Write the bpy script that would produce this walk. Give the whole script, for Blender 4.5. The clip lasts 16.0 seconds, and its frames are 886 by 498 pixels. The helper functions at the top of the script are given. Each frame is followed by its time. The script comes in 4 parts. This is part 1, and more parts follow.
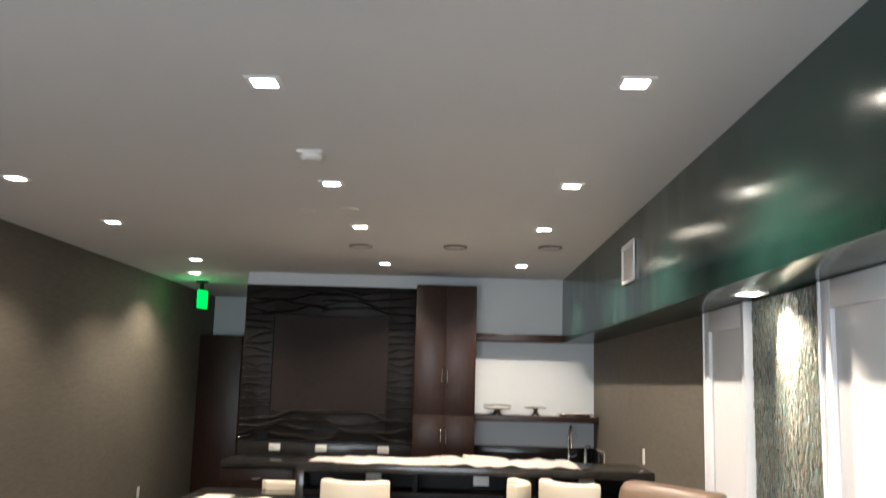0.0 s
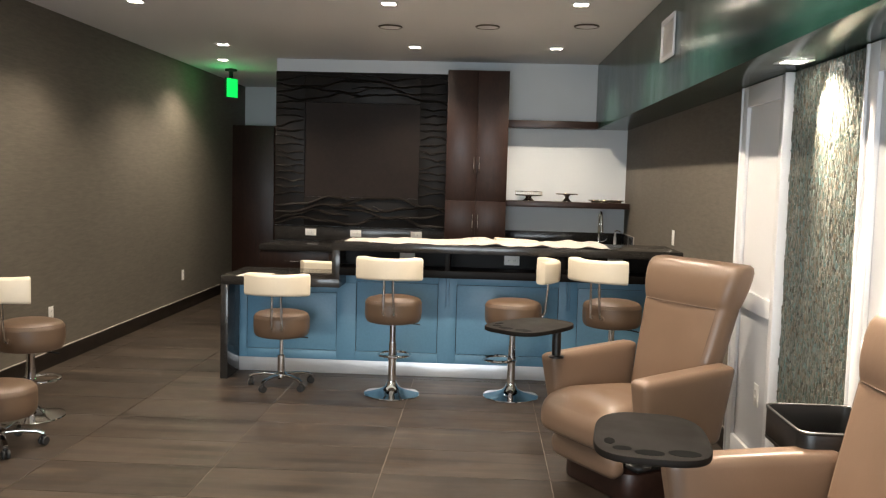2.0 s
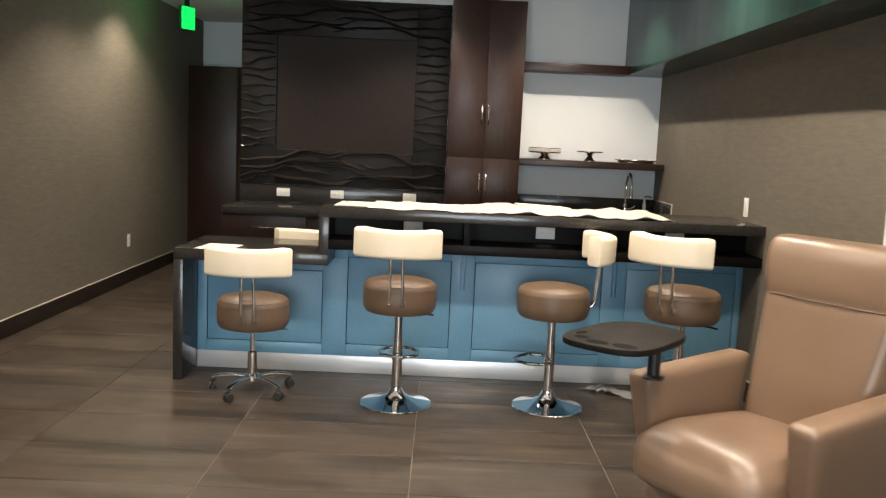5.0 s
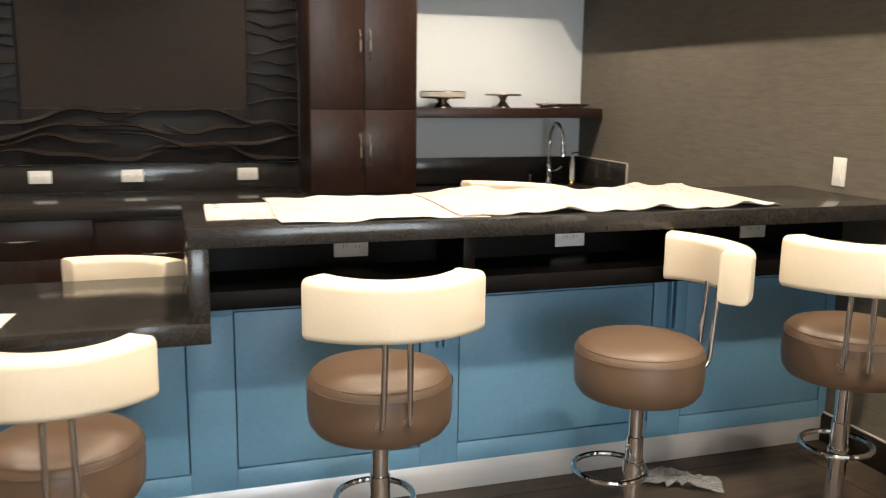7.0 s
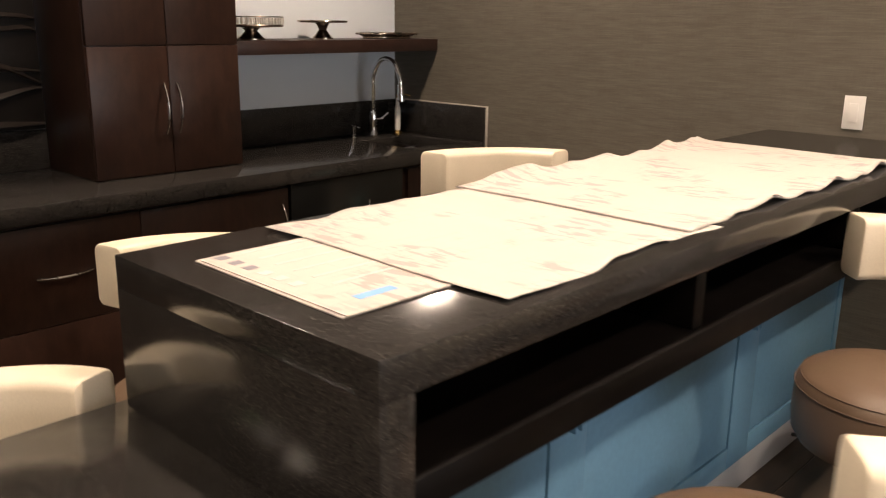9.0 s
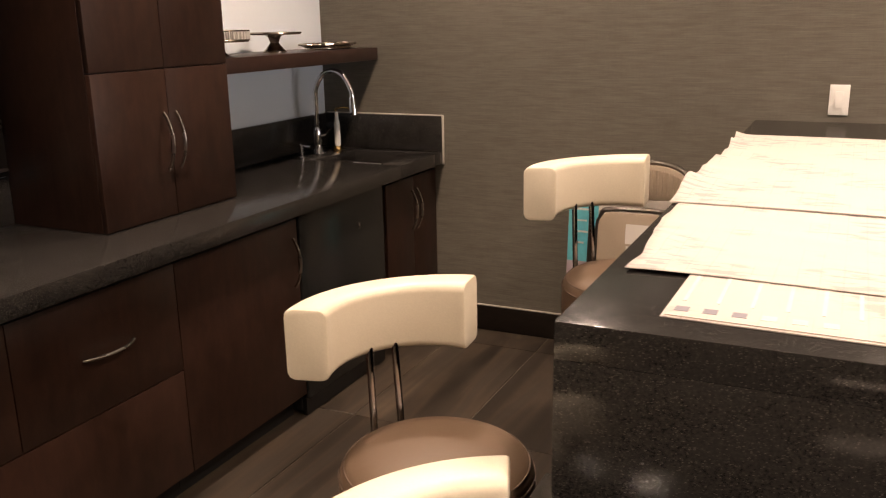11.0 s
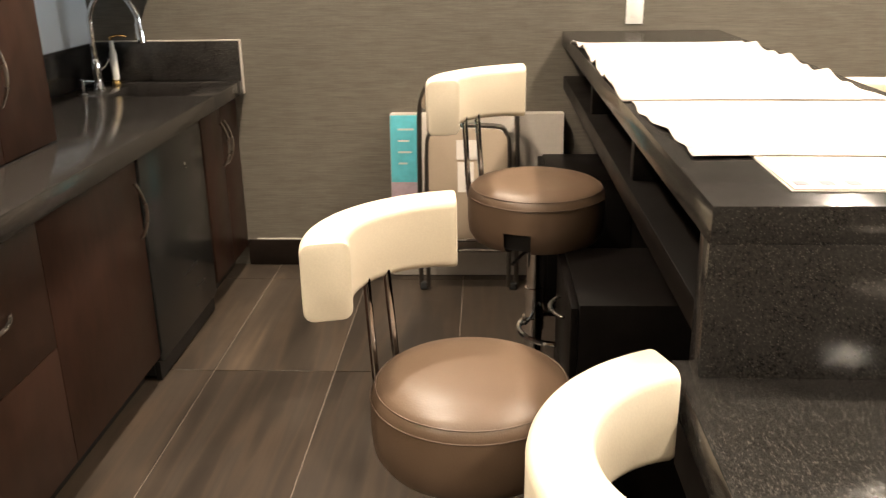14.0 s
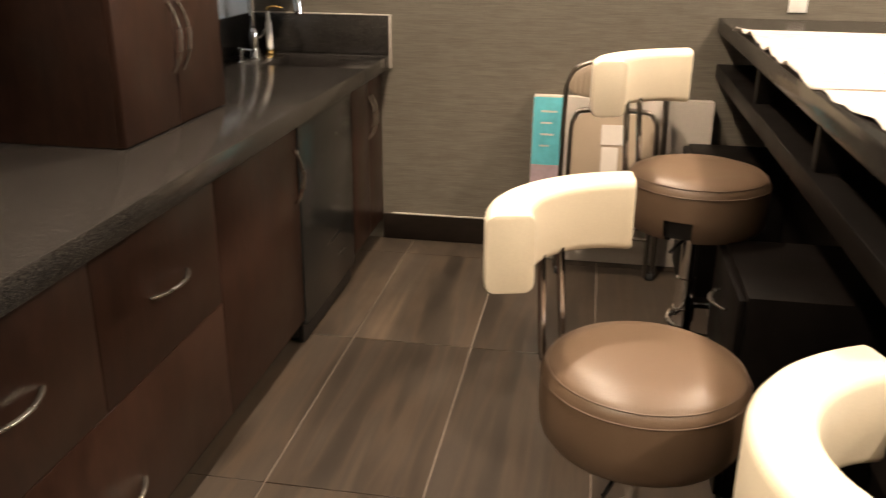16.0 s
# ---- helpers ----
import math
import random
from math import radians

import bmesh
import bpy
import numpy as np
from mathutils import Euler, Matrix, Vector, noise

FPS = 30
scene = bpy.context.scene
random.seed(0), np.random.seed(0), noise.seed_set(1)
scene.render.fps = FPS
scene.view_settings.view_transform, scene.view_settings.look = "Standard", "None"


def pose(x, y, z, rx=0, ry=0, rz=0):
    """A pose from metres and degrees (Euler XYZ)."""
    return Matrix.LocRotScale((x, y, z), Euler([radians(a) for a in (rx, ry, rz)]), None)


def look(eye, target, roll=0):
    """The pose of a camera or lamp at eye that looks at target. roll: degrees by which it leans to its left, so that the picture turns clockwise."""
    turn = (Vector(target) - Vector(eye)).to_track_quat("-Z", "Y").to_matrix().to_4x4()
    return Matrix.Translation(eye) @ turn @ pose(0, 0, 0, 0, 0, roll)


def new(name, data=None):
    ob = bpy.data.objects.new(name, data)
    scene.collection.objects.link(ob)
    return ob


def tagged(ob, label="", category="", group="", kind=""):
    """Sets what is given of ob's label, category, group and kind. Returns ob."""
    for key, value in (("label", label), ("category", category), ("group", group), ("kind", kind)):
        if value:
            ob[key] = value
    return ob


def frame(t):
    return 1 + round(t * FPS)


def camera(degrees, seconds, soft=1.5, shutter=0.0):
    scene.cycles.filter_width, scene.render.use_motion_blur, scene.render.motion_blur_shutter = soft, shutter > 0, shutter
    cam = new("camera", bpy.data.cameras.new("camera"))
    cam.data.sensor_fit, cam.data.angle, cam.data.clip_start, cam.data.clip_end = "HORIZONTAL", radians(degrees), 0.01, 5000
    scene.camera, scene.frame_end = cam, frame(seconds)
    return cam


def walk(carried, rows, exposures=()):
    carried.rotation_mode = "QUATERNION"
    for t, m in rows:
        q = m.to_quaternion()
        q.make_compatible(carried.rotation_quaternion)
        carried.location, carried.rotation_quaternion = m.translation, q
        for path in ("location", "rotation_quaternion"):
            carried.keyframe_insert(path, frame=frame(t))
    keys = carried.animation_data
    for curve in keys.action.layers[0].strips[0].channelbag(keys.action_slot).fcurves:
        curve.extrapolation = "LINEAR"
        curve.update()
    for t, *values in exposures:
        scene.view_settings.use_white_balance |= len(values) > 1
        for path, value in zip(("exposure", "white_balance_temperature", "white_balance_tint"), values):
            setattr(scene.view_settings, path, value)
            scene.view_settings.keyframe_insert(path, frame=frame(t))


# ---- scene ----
cam = camera(54.5, 16.0, 1.2, 0.4)
PATH = [
    (0, (0.092, -0.136, 1.683), (0.063, 1.841, 1.988), 1.6),
    (0.5, (0.084, -0.095, 1.639), (0.033, 1.901, 1.745), 1.4),
    (1, (0.086, -0.079, 1.593), (-0.006, 1.918, 1.555), 1.8),
    (1.5, (0.087, -0.093, 1.57), (-0.021, 1.901, 1.446), 2.1),
    (2, (0.095, -0.102, 1.562), (0.005, 1.889, 1.401), 1.5),
    (2.5, (0.09, -0.095, 1.557), (0.008, 1.896, 1.387), 1.7),
    (3, (0.09, -0.097, 1.558), (0.007, 1.894, 1.381), 2.1),
    (3.5, (0.05, -0.017, 1.544), (-0.015, 1.973, 1.353), 2.9),
    (6, (-0.696, 2.616, 1.466), (-0.499, 4.583, 1.166), 1.1),
    (6.5, (-0.894, 3.238, 1.468), (-0.482, 5.168, 1.143), 1.8),
    (7, (-1.079, 3.77, 1.469), (-0.47, 5.64, 1.106), 0.7),
    (7.5, (-1.248, 4.302, 1.454), (-0.305, 6.017, 1.042), 1.3),
    (8, (-1.409, 4.702, 1.474), (-0.323, 6.306, 0.974), 0.5),
    (8.5, (-1.527, 5.138, 1.478), (-0.334, 6.663, 0.975), -1.2),
    (9, (-1.663, 5.589, 1.459), (-0.257, 6.915, 0.944), 0.7),
    (9.5, (-1.763, 5.972, 1.476), (-0.224, 7.144, 0.968), 1.3),
    (10, (-1.948, 6.255, 1.484), (-0.292, 7.246, 0.96), -0.4),
    (12.5, (-2.2, 6.877, 1.494), (-0.39, 7.536, 0.954), 0.2),
    (13, (-2.206, 6.998, 1.449), (-0.366, 7.487, 0.839), 0.6),
    (13.5, (-2.145, 7.127, 1.457), (-0.297, 7.498, 0.788), -0.5),
    (14, (-2.235, 7.279, 1.434), (-0.353, 7.377, 0.764), -0.9),
    (14.5, (-2.265, 7.315, 1.443), (-0.381, 7.333, 0.773), -1.5),
    (15, (-2.259, 7.343, 1.433), (-0.381, 7.38, 0.747), -0.6),
    (15.5, (-2.261, 7.386, 1.434), (-0.392, 7.516, 0.736), 0.4),
    (16, (-2.256, 7.442, 1.412), (-0.41, 7.763, 0.712), 0.5),
]
EXPOSURES = [(0, -0.12, 6350, 10), (0.5, -0.14, 6450, 10), (1, -0.18, 6550, 10), (3.5, -0.14, 6600, 10), (6, 0.10, 6650, 9), (7.5, 0.0, 6850, 11), (8.5, -0.19, 7150, 15), (9, -0.29, 7100, 18), (9.5, -0.50, 7100, 22), (10, -0.54, 7450, 26), (12.5, 0.80, 6950, 13), (14, 0.66, 6750, 10), (15.5, 0.52, 6950, 10), (16, 0.58, 7250, 14)]
walk(cam, [(t, look(eye, target, roll)) for t, eye, target, roll in PATH], EXPOSURES)

# ---------------------------------------------------------------- light
WARM = (1.0, 0.86, 0.70)
world = bpy.data.worlds.new("sky")
scene.world = world
world.use_nodes = True
wn = world.node_tree.nodes
sky = wn.new("ShaderNodeTexSky")
sky.sky_type, sky.sun_disc, sky.sun_elevation, sky.sun_rotation = "NISHITA", False, radians(40), radians(200)
world.node_tree.links.new(sky.outputs[0], wn["Background"].inputs[0])
wn["Background"].inputs[1].default_value = 0.1

CEIL = 2.79
XW, XE, YS, YN = -3.295, 1.58, -2.6, 9.02
CANS = [(x + lean * (8.0 - y), y + slip) for y in (-0.35, 1.33, 2.99, 4.67, 6.06, 8.04) for x, lean, slip in ((-2.422, -0.018, 0.06), (-0.584, -0.013, 0.0), (0.724, 0.003, -0.08))] + [(-2.757, 9.19)]
CAN_WATTS, EAST_CAN_WATTS, SOFFIT_WATTS, WINDOW_WATTS = 138.0, 168.0, 900.0, 230.0


def spot(name, x, y, z, watts, size=126, blend=0.6, radius=0.022, aim=None):
    data = bpy.data.lights.new(name, "SPOT")
    data.energy, data.color, data.spot_size, data.spot_blend, data.shadow_soft_size = watts, WARM, radians(size), blend, radius
    new(name, data).matrix_world = look((x, y, z), aim) if aim else pose(x, y, z)


for cx, cy in CANS:
    spot("can_lamp", cx, cy, CEIL - 0.012, EAST_CAN_WATTS if cx > 0 else CAN_WATTS)
# The lamp at 0.55 is an added, unseen repeat of the one at 3.79.
for cy in (0.55, 3.79):
    spot("soffit_lamp", 1.437, cy, 2.105, SOFFIT_WATTS, 78, 1.0, aim=(1.58, cy - 0.24, 1.72))
window_light = bpy.data.lights.new("window_light", "AREA")
window_light.shape, window_light.size, window_light.size_y, window_light.energy, window_light.color = "RECTANGLE", 3.4, 2.1, WINDOW_WATTS, (0.80, 0.91, 1.0)
new("window_light", window_light).matrix_world = pose(-0.87, YS + 0.02, 1.28, 90, 0, 0)
sign_light = bpy.data.lights.new("exit_sign_light", "POINT")
sign_light.energy, sign_light.color, sign_light.shadow_soft_size = 1.6, (0.02, 1.0, 0.22), 0.05
new("exit_sign_light", sign_light).matrix_world = pose(-2.93, 9.78, 2.60)


# ---------------------------------------------------------------- materials
class Tree:
    """A node material with short calls for its nodes."""

    def __init__(self, name):
        self.mat = bpy.data.materials.new(name)
        self.mat.use_nodes = True
        self.nodes, self.links = self.mat.node_tree.nodes, self.mat.node_tree.links
        self.bsdf = self.nodes["Principled BSDF"]

    def put(self, socket, value):
        if isinstance(value, bpy.types.NodeSocket):
            self.links.new(value, socket)
        elif isinstance(value, tuple) and len(value) == 3 and socket.type == "RGBA":
            socket.default_value = (*value, 1)
        else:
            socket.default_value = value

    def coords(self, stretch=(1, 1, 1), where="Object", shift=0.0):
        if where == "World":
            out = self.nodes.new("ShaderNodeNewGeometry").outputs["Position"]
        else:
            out = self.nodes.new("ShaderNodeTexCoord").outputs["Object"]
        m = self.nodes.new("ShaderNodeMapping")
        self.links.new(out, m.inputs["Vector"])
        m.inputs["Scale"].default_value = stretch
        if shift:
            info = self.nodes.new("ShaderNodeObjectInfo")
            mul = self.nodes.new("ShaderNodeMath")
            mul.operation = "MULTIPLY"
            self.links.new(info.outputs["Random"], mul.inputs[0])
            mul.inputs[1].default_value = shift
            self.links.new(mul.outputs[0], m.inputs["Location"])
        return m.outputs[0]

    def noise(self, vec, scale, detail=4, rough=0.55, distort=0.0):
        n = self.nodes.new("ShaderNodeTexNoise")
        self.links.new(vec, n.inputs["Vector"])
        for key, v in (("Scale", scale), ("Detail", detail), ("Roughness", rough), ("Distortion", distort)):
            n.inputs[key].default_value = v
        return n.outputs["Fac"]

    def voronoi(self, vec, scale, feature="F1"):
        n = self.nodes.new("ShaderNodeTexVoronoi")
        n.feature = feature
        self.links.new(vec, n.inputs["Vector"])
        n.inputs["Scale"].default_value = scale
        return n

    def ramp(self, fac, *stops):
        n = self.nodes.new("ShaderNodeValToRGB")
        self.links.new(fac, n.inputs[0])
        el = n.color_ramp.elements
        while len(el) < len(stops):
            el.new(0.5)
        for e, (p, c) in zip(el, stops):
            e.position, e.color = p, (*c, 1) if isinstance(c, tuple) else (c, c, c, 1)
        return n.outputs[0]

    def mix(self, fac, a, b, mode="MIX"):
        n = self.nodes.new("ShaderNodeMix")
        n.data_type, n.blend_type = "RGBA", mode
        for sock, v in ((n.inputs[0], fac), (n.inputs[6], a), (n.inputs[7], b)):
            self.put(sock, v)
        return n.outputs[2]

    def bump(self, height, strength, distance=0.002):
        n = self.nodes.new("ShaderNodeBump")
        self.links.new(height, n.inputs["Height"])
        n.inputs["Strength"].default_value, n.inputs["Distance"].default_value = strength, distance
        self.links.new(n.outputs[0], self.bsdf.inputs["Normal"])

    def done(self, color, rough, metal=0.0, coat=0.0, spec=0.5):
        b = self.bsdf.inputs
        for key, v in (("Base Color", color), ("Roughness", rough), ("Metallic", metal), ("Coat Weight", coat), ("Specular IOR Level", spec)):
            self.put(b[key], v)
        b["Coat Roughness"].default_value = 0.15
        return self.mat


def shade(c, k):
    return tuple(min(1.0, v * k) for v in c)


def surface(name, color, rough=0.5, metal=0.0, var=0.1, scales=(3, 45), stretch=(1, 1, 1), bump=0.1, depth=0.001, rough_var=0.06, where="Object", coat=0.0, spec=0.5, shift=0.0):
    """A plain surface with blotches, grain, uneven gloss and fine relief."""
    t = Tree(name)
    v = t.coords(stretch, where, shift)
    big, small = t.noise(v, scales[0], 3), t.noise(v, scales[1], 5)
    c = t.ramp(big, (0.3, shade(color, 1 - var)), (0.7, shade(color, 1 + var)))
    c = t.mix(0.5, c, t.ramp(small, (0.3, shade(color, 1 - var)), (0.7, shade(color, 1 + var))))
    r = t.ramp(big, (0.3, max(0.02, rough - rough_var)), (0.7, rough + rough_var))
    if bump:
        t.bump(small, bump, depth)
    return t.done(c, r, metal, coat, spec)


def granite():
    t = Tree("black_granite")
    v = t.coords(where="World")
    fine = t.noise(v, 210, 5, 0.75)
    cloud = t.noise(v, 14, 4)
    base = t.ramp(fine, (0.38, (0.010, 0.0092, 0.0088)), (0.56, (0.024, 0.0215, 0.0195)), (0.72, (0.058, 0.053, 0.048)))
    base = t.mix(t.ramp(cloud, (0.4, 0.0), (0.75, 0.6)), base, (0.028, 0.026, 0.025))
    chip = t.voronoi(v, 330)
    size = t.noise(v, 40, 2)
    fleck = t.ramp(chip.outputs["Distance"], (0.18, 1.0), (0.34, 0.0))
    pick = t.ramp(chip.outputs["Color"], (0.58, 0.0), (0.68, 1.0))
    f = t.mix(1.0, fleck, pick, "MULTIPLY")
    c = t.mix(f, base, (0.115, 0.106, 0.096))
    t.bump(fine, 0.06, 0.0004)
    return t.done(c, t.ramp(size, (0.3, 0.13), (0.7, 0.19)))


def wallcloth():
    t = Tree("taupe_grasscloth")
    fibre = t.noise(t.coords((1.2, 1.2, 60), "World"), 7, 6, 0.7, 0.3)
    warp = t.noise(t.coords((60, 60, 2.5), "World"), 7, 4, 0.6)
    blot = t.noise(t.coords(where="World"), 1.3, 3)
    both = t.mix(0.18, fibre, warp)
    c = t.ramp(both, (0.34, (0.072, 0.062, 0.048)), (0.5, (0.126, 0.110, 0.088)), (0.66, (0.190, 0.169, 0.138)))
    slub = t.noise(t.coords((1.5, 1.5, 9), "World"), 5, 4, 0.6)
    c = t.mix(0.30, c, t.ramp(slub, (0.36, (0.080, 0.069, 0.054)), (0.64, (0.168, 0.149, 0.121))))
    c = t.mix(0.25, c, t.ramp(blot, (0.3, (0.10, 0.087, 0.068)), (0.7, (0.148, 0.131, 0.106))))
    t.bump(both, 0.35, 0.0015)
    return t.done(c, t.ramp(fibre, (0.3, 0.62), (0.7, 0.8)), spec=0.35)


def tile_material():
    t = Tree("wood_look_porcelain")
    v = t.coords((0.40, 4.8, 1), "Object", 37.0)
    bands = t.noise(v, 2.0, 3, 0.48, 0.25)
    fine = t.noise(t.coords((2.0, 26, 1), "Object", 37.0), 5, 6, 0.65)
    stain = t.noise(t.coords((1, 1, 1), "World"), 3.2, 5, 0.6)
    c = t.ramp(bands, (0.30, (0.022, 0.017, 0.0135)), (0.42, (0.038, 0.029, 0.022)), (0.50, (0.076, 0.054, 0.038)), (0.56, (0.050, 0.039, 0.031)), (0.64, (0.066, 0.051, 0.039)), (0.74, (0.14, 0.10, 0.070)))
    c = t.mix(0.08, c, t.ramp(fine, (0.3, (0.030, 0.025, 0.021)), (0.7, (0.095, 0.076, 0.060))))
    c = t.mix(t.ramp(stain, (0.40, 0.0), (0.72, 0.42)), c, (0.088, 0.069, 0.053))
    info = t.nodes.new("ShaderNodeObjectInfo")
    c = t.mix(t.ramp(info.outputs["Random"], (0.0, 0.0), (1.0, 0.42)), c, (0.020, 0.0155, 0.0125))
    c = t.mix(1.0, c, (0.85, 0.84, 0.83), "MULTIPLY")
    t.bump(fine, 0.12, 0.0008)
    return t.done(c, t.ramp(stain, (0.3, 0.33), (0.7, 0.5)), spec=0.25)


def espresso(name, base, along="z", rough=0.33, where="Object", spec=0.5):
    t = Tree(name)
    s = {"z": (9, 9, 0.5), "x": (0.5, 9, 9), "y": (9, 0.5, 9)}[along]
    v = t.coords(s, where, 11.0)
    grain = t.noise(v, 4, 6, 0.6, 0.4)
    cloud = t.noise(t.coords(where=where, shift=11.0), 3.5, 4)
    c = t.ramp(grain, (0.3, shade(base, 0.55)), (0.5, base), (0.72, shade(base, 1.5)))
    c = t.mix(0.42, c, t.ramp(cloud, (0.32, shade(base, 0.55)), (0.68, shade(base, 1.5))))
    figure = t.noise(t.coords({"z": (1.6, 1.6, 0.8), "x": (0.8, 1.6, 1.6), "y": (1.6, 0.8, 1.6)}[along], where, 11.0), 17, 5, 0.62, 0.5)
    c = t.mix(0.38, c, t.ramp(figure, (0.34, shade(base, 0.4)), (0.5, base), (0.68, shade(base, 1.7))))
    t.bump(grain, 0.06, 0.0005)
    return t.done(c, t.ramp(cloud, (0.3, rough - 0.05), (0.7, rough + 0.08)), spec=spec)


def leather(name, base, rough=0.38):
    t = Tree(name)
    v = t.coords()
    wear = t.noise(v, 5, 2, 0.4)
    pores = t.noise(v, 260, 2, 0.5)
    c = t.mix(wear, shade(base, 0.84), shade(base, 1.16))
    c = t.mix(0.3, c, t.mix(pores, shade(base, 0.75), shade(base, 1.25)))
    folds = t.noise(v, 16, 4, 0.6, 0.8)
    t.bump(t.mix(0.25, folds, pores), 0.22, 0.004)
    return t.done(c, t.ramp(wear, (0.3, rough - 0.05), (0.7, rough + 0.07)))


def mosaic_material():
    t = Tree("glass_mosaic")
    g = t.nodes.new("ShaderNodeNewGeometry")
    c = t.ramp(g.outputs["Random Per Island"], (0.0, (0.045, 0.060, 0.055)), (0.16, (0.15, 0.155, 0.135)), (0.3, (0.09, 0.14, 0.13)), (0.44, (0.19, 0.145, 0.10)), (0.56, (0.045, 0.045, 0.038)), (0.7, (0.22, 0.205, 0.165)), (0.82, (0.075, 0.085, 0.065)), (0.92, (0.11, 0.20, 0.20)), (1.0, (0.30, 0.285, 0.24)))
    n = t.noise(t.coords((1, 1, 0.3), "World"), 90, 4)
    c = t.mix(0.22, c, t.ramp(n, (0.3, (0.03, 0.035, 0.033)), (0.7, (0.17, 0.165, 0.14))))
    t.bump(n, 0.2, 0.001)
    return t.done(c, t.ramp(n, (0.3, 0.2), (0.7, 0.42)))


def glow(name, color, strength):
    t = Tree(name)
    t.bsdf.inputs["Emission Color"].default_value = (*color, 1)
    t.bsdf.inputs["Emission Strength"].default_value = strength
    return t.done(color, 0.4)


def clear_glass():
    t = Tree("window_glass")
    t.bsdf.inputs["Transmission Weight"].default_value = 1.0
    return t.done((0.96, 0.98, 0.97), 0.02)


GRANITE = granite()
CLOTH = wallcloth()
TILE = tile_material()
GROUT = surface("grout", (0.205, 0.17, 0.14), 0.8, var=0.15, scales=(6, 120), bump=0.2, where="World")
DARK_GROUT = surface("dark_grout", (0.07, 0.065, 0.058), 0.8, var=0.15, scales=(6, 120), bump=0.2, where="World")
WOOD = espresso("espresso_wood", (0.0265, 0.0118, 0.0077), rough=0.35, spec=0.36)
WOOD_X = espresso("espresso_wood_across", (0.025, 0.0112, 0.0078), "x")
DARK = espresso("near_black_wood", (0.0036, 0.0028, 0.0025), "x", 0.42, spec=0.11)
RELIEF = surface("carved_dark_panel", (0.0098, 0.0076, 0.0064), 0.45, spec=0.22, var=0.25, scales=(4, 90), stretch=(0.4, 1, 3), bump=0.08)
# Lighter, glossier copy of the panel: light on the crests put into the colour.
RIDGE_LIT = surface("carved_ridge_lit", (0.0135, 0.0100, 0.0078), 0.34, spec=0.5, var=0.3, scales=(6, 90), bump=0.1)
SCREEN = surface("flat_brown_panel", (0.0205, 0.0145, 0.0123), 0.58, spec=0.18, var=0.3, scales=(2.5, 30), stretch=(1, 1, 1), bump=0.04)
BLUE = surface("blue_paint", (0.125, 0.275, 0.405), 0.40, var=0.10, scales=(2.5, 60), bump=0.05, where="World")
STEEL = surface("brushed_steel", (0.72, 0.73, 0.75), 0.34, 0.5, 0.08, (2, 60), (0.3, 1, 14), 0.05, where="World")
CHROME = surface("chrome", (0.80, 0.80, 0.80), 0.07, 1.0, 0.03, (4, 30), bump=0.0, rough_var=0.03)
NICKEL = surface("brushed_nickel", (0.60, 0.57, 0.52), 0.26, 1.0, 0.06, (10, 120), bump=0.02)
BROWN = leather("brown_leather", (0.112, 0.071, 0.045), 0.41)
TAUPE = leather("taupe_leather", (0.162, 0.104, 0.069), 0.35)
CREAM = leather("cream_leather", (0.74, 0.65, 0.505), 0.40)
THREAD = surface("stitching", (0.10, 0.065, 0.045), 0.6, var=0.15)
CEILING_PAINT = surface("ceiling_paint", (0.74, 0.745, 0.75), 0.75, var=0.03, scales=(1.2, 150), bump=0.08, depth=0.0006, where="World")
GREEN_PAINT = surface("glossy_green_paint", (0.014, 0.046, 0.037), 0.20, var=0.12, scales=(1.5, 4), stretch=(1, 3, 0.8), bump=0.06, depth=0.006, where="World", rough_var=0.05)
WHITE = surface("white_paint", (0.76, 0.76, 0.77), 0.45, var=0.03, scales=(2, 120), bump=0.05, where="World")
PALE = surface("pale_grey_paint", (0.68, 0.715, 0.74), 0.55, var=0.03, scales=(1.5, 150), bump=0.06, where="World")
# Near-black colour that holds the shade inside the tray slots.
SLOT_SHADE = surface("slot_shade", (0.003, 0.003, 0.003), 0.9, var=0.1, bump=0.0, spec=0.1)
PLASTIC = surface("white_plastic", (0.78, 0.76, 0.72), 0.4, var=0.03, bump=0.0)
BLACK = surface("black_plastic", (0.008, 0.008, 0.008), 0.38, var=0.2, scales=(6, 200), bump=0.15)
TRAY = surface("dark_grey_laminate", (0.0078, 0.0063, 0.0053), 0.6, spec=0.12, var=0.12, scales=(5, 260), bump=0.1)
RUBBER = surface("black_rubber", (0.014, 0.014, 0.014), 0.6, var=0.15, bump=0.05)
BRASS = surface("brass", (0.55, 0.38, 0.15), 0.25, 1.0, 0.06, bump=0.0)
SILVER = surface("tarnished_silver", (0.36, 0.30, 0.24), 0.20, 1.0, 0.16, (20, 140), bump=0.15)


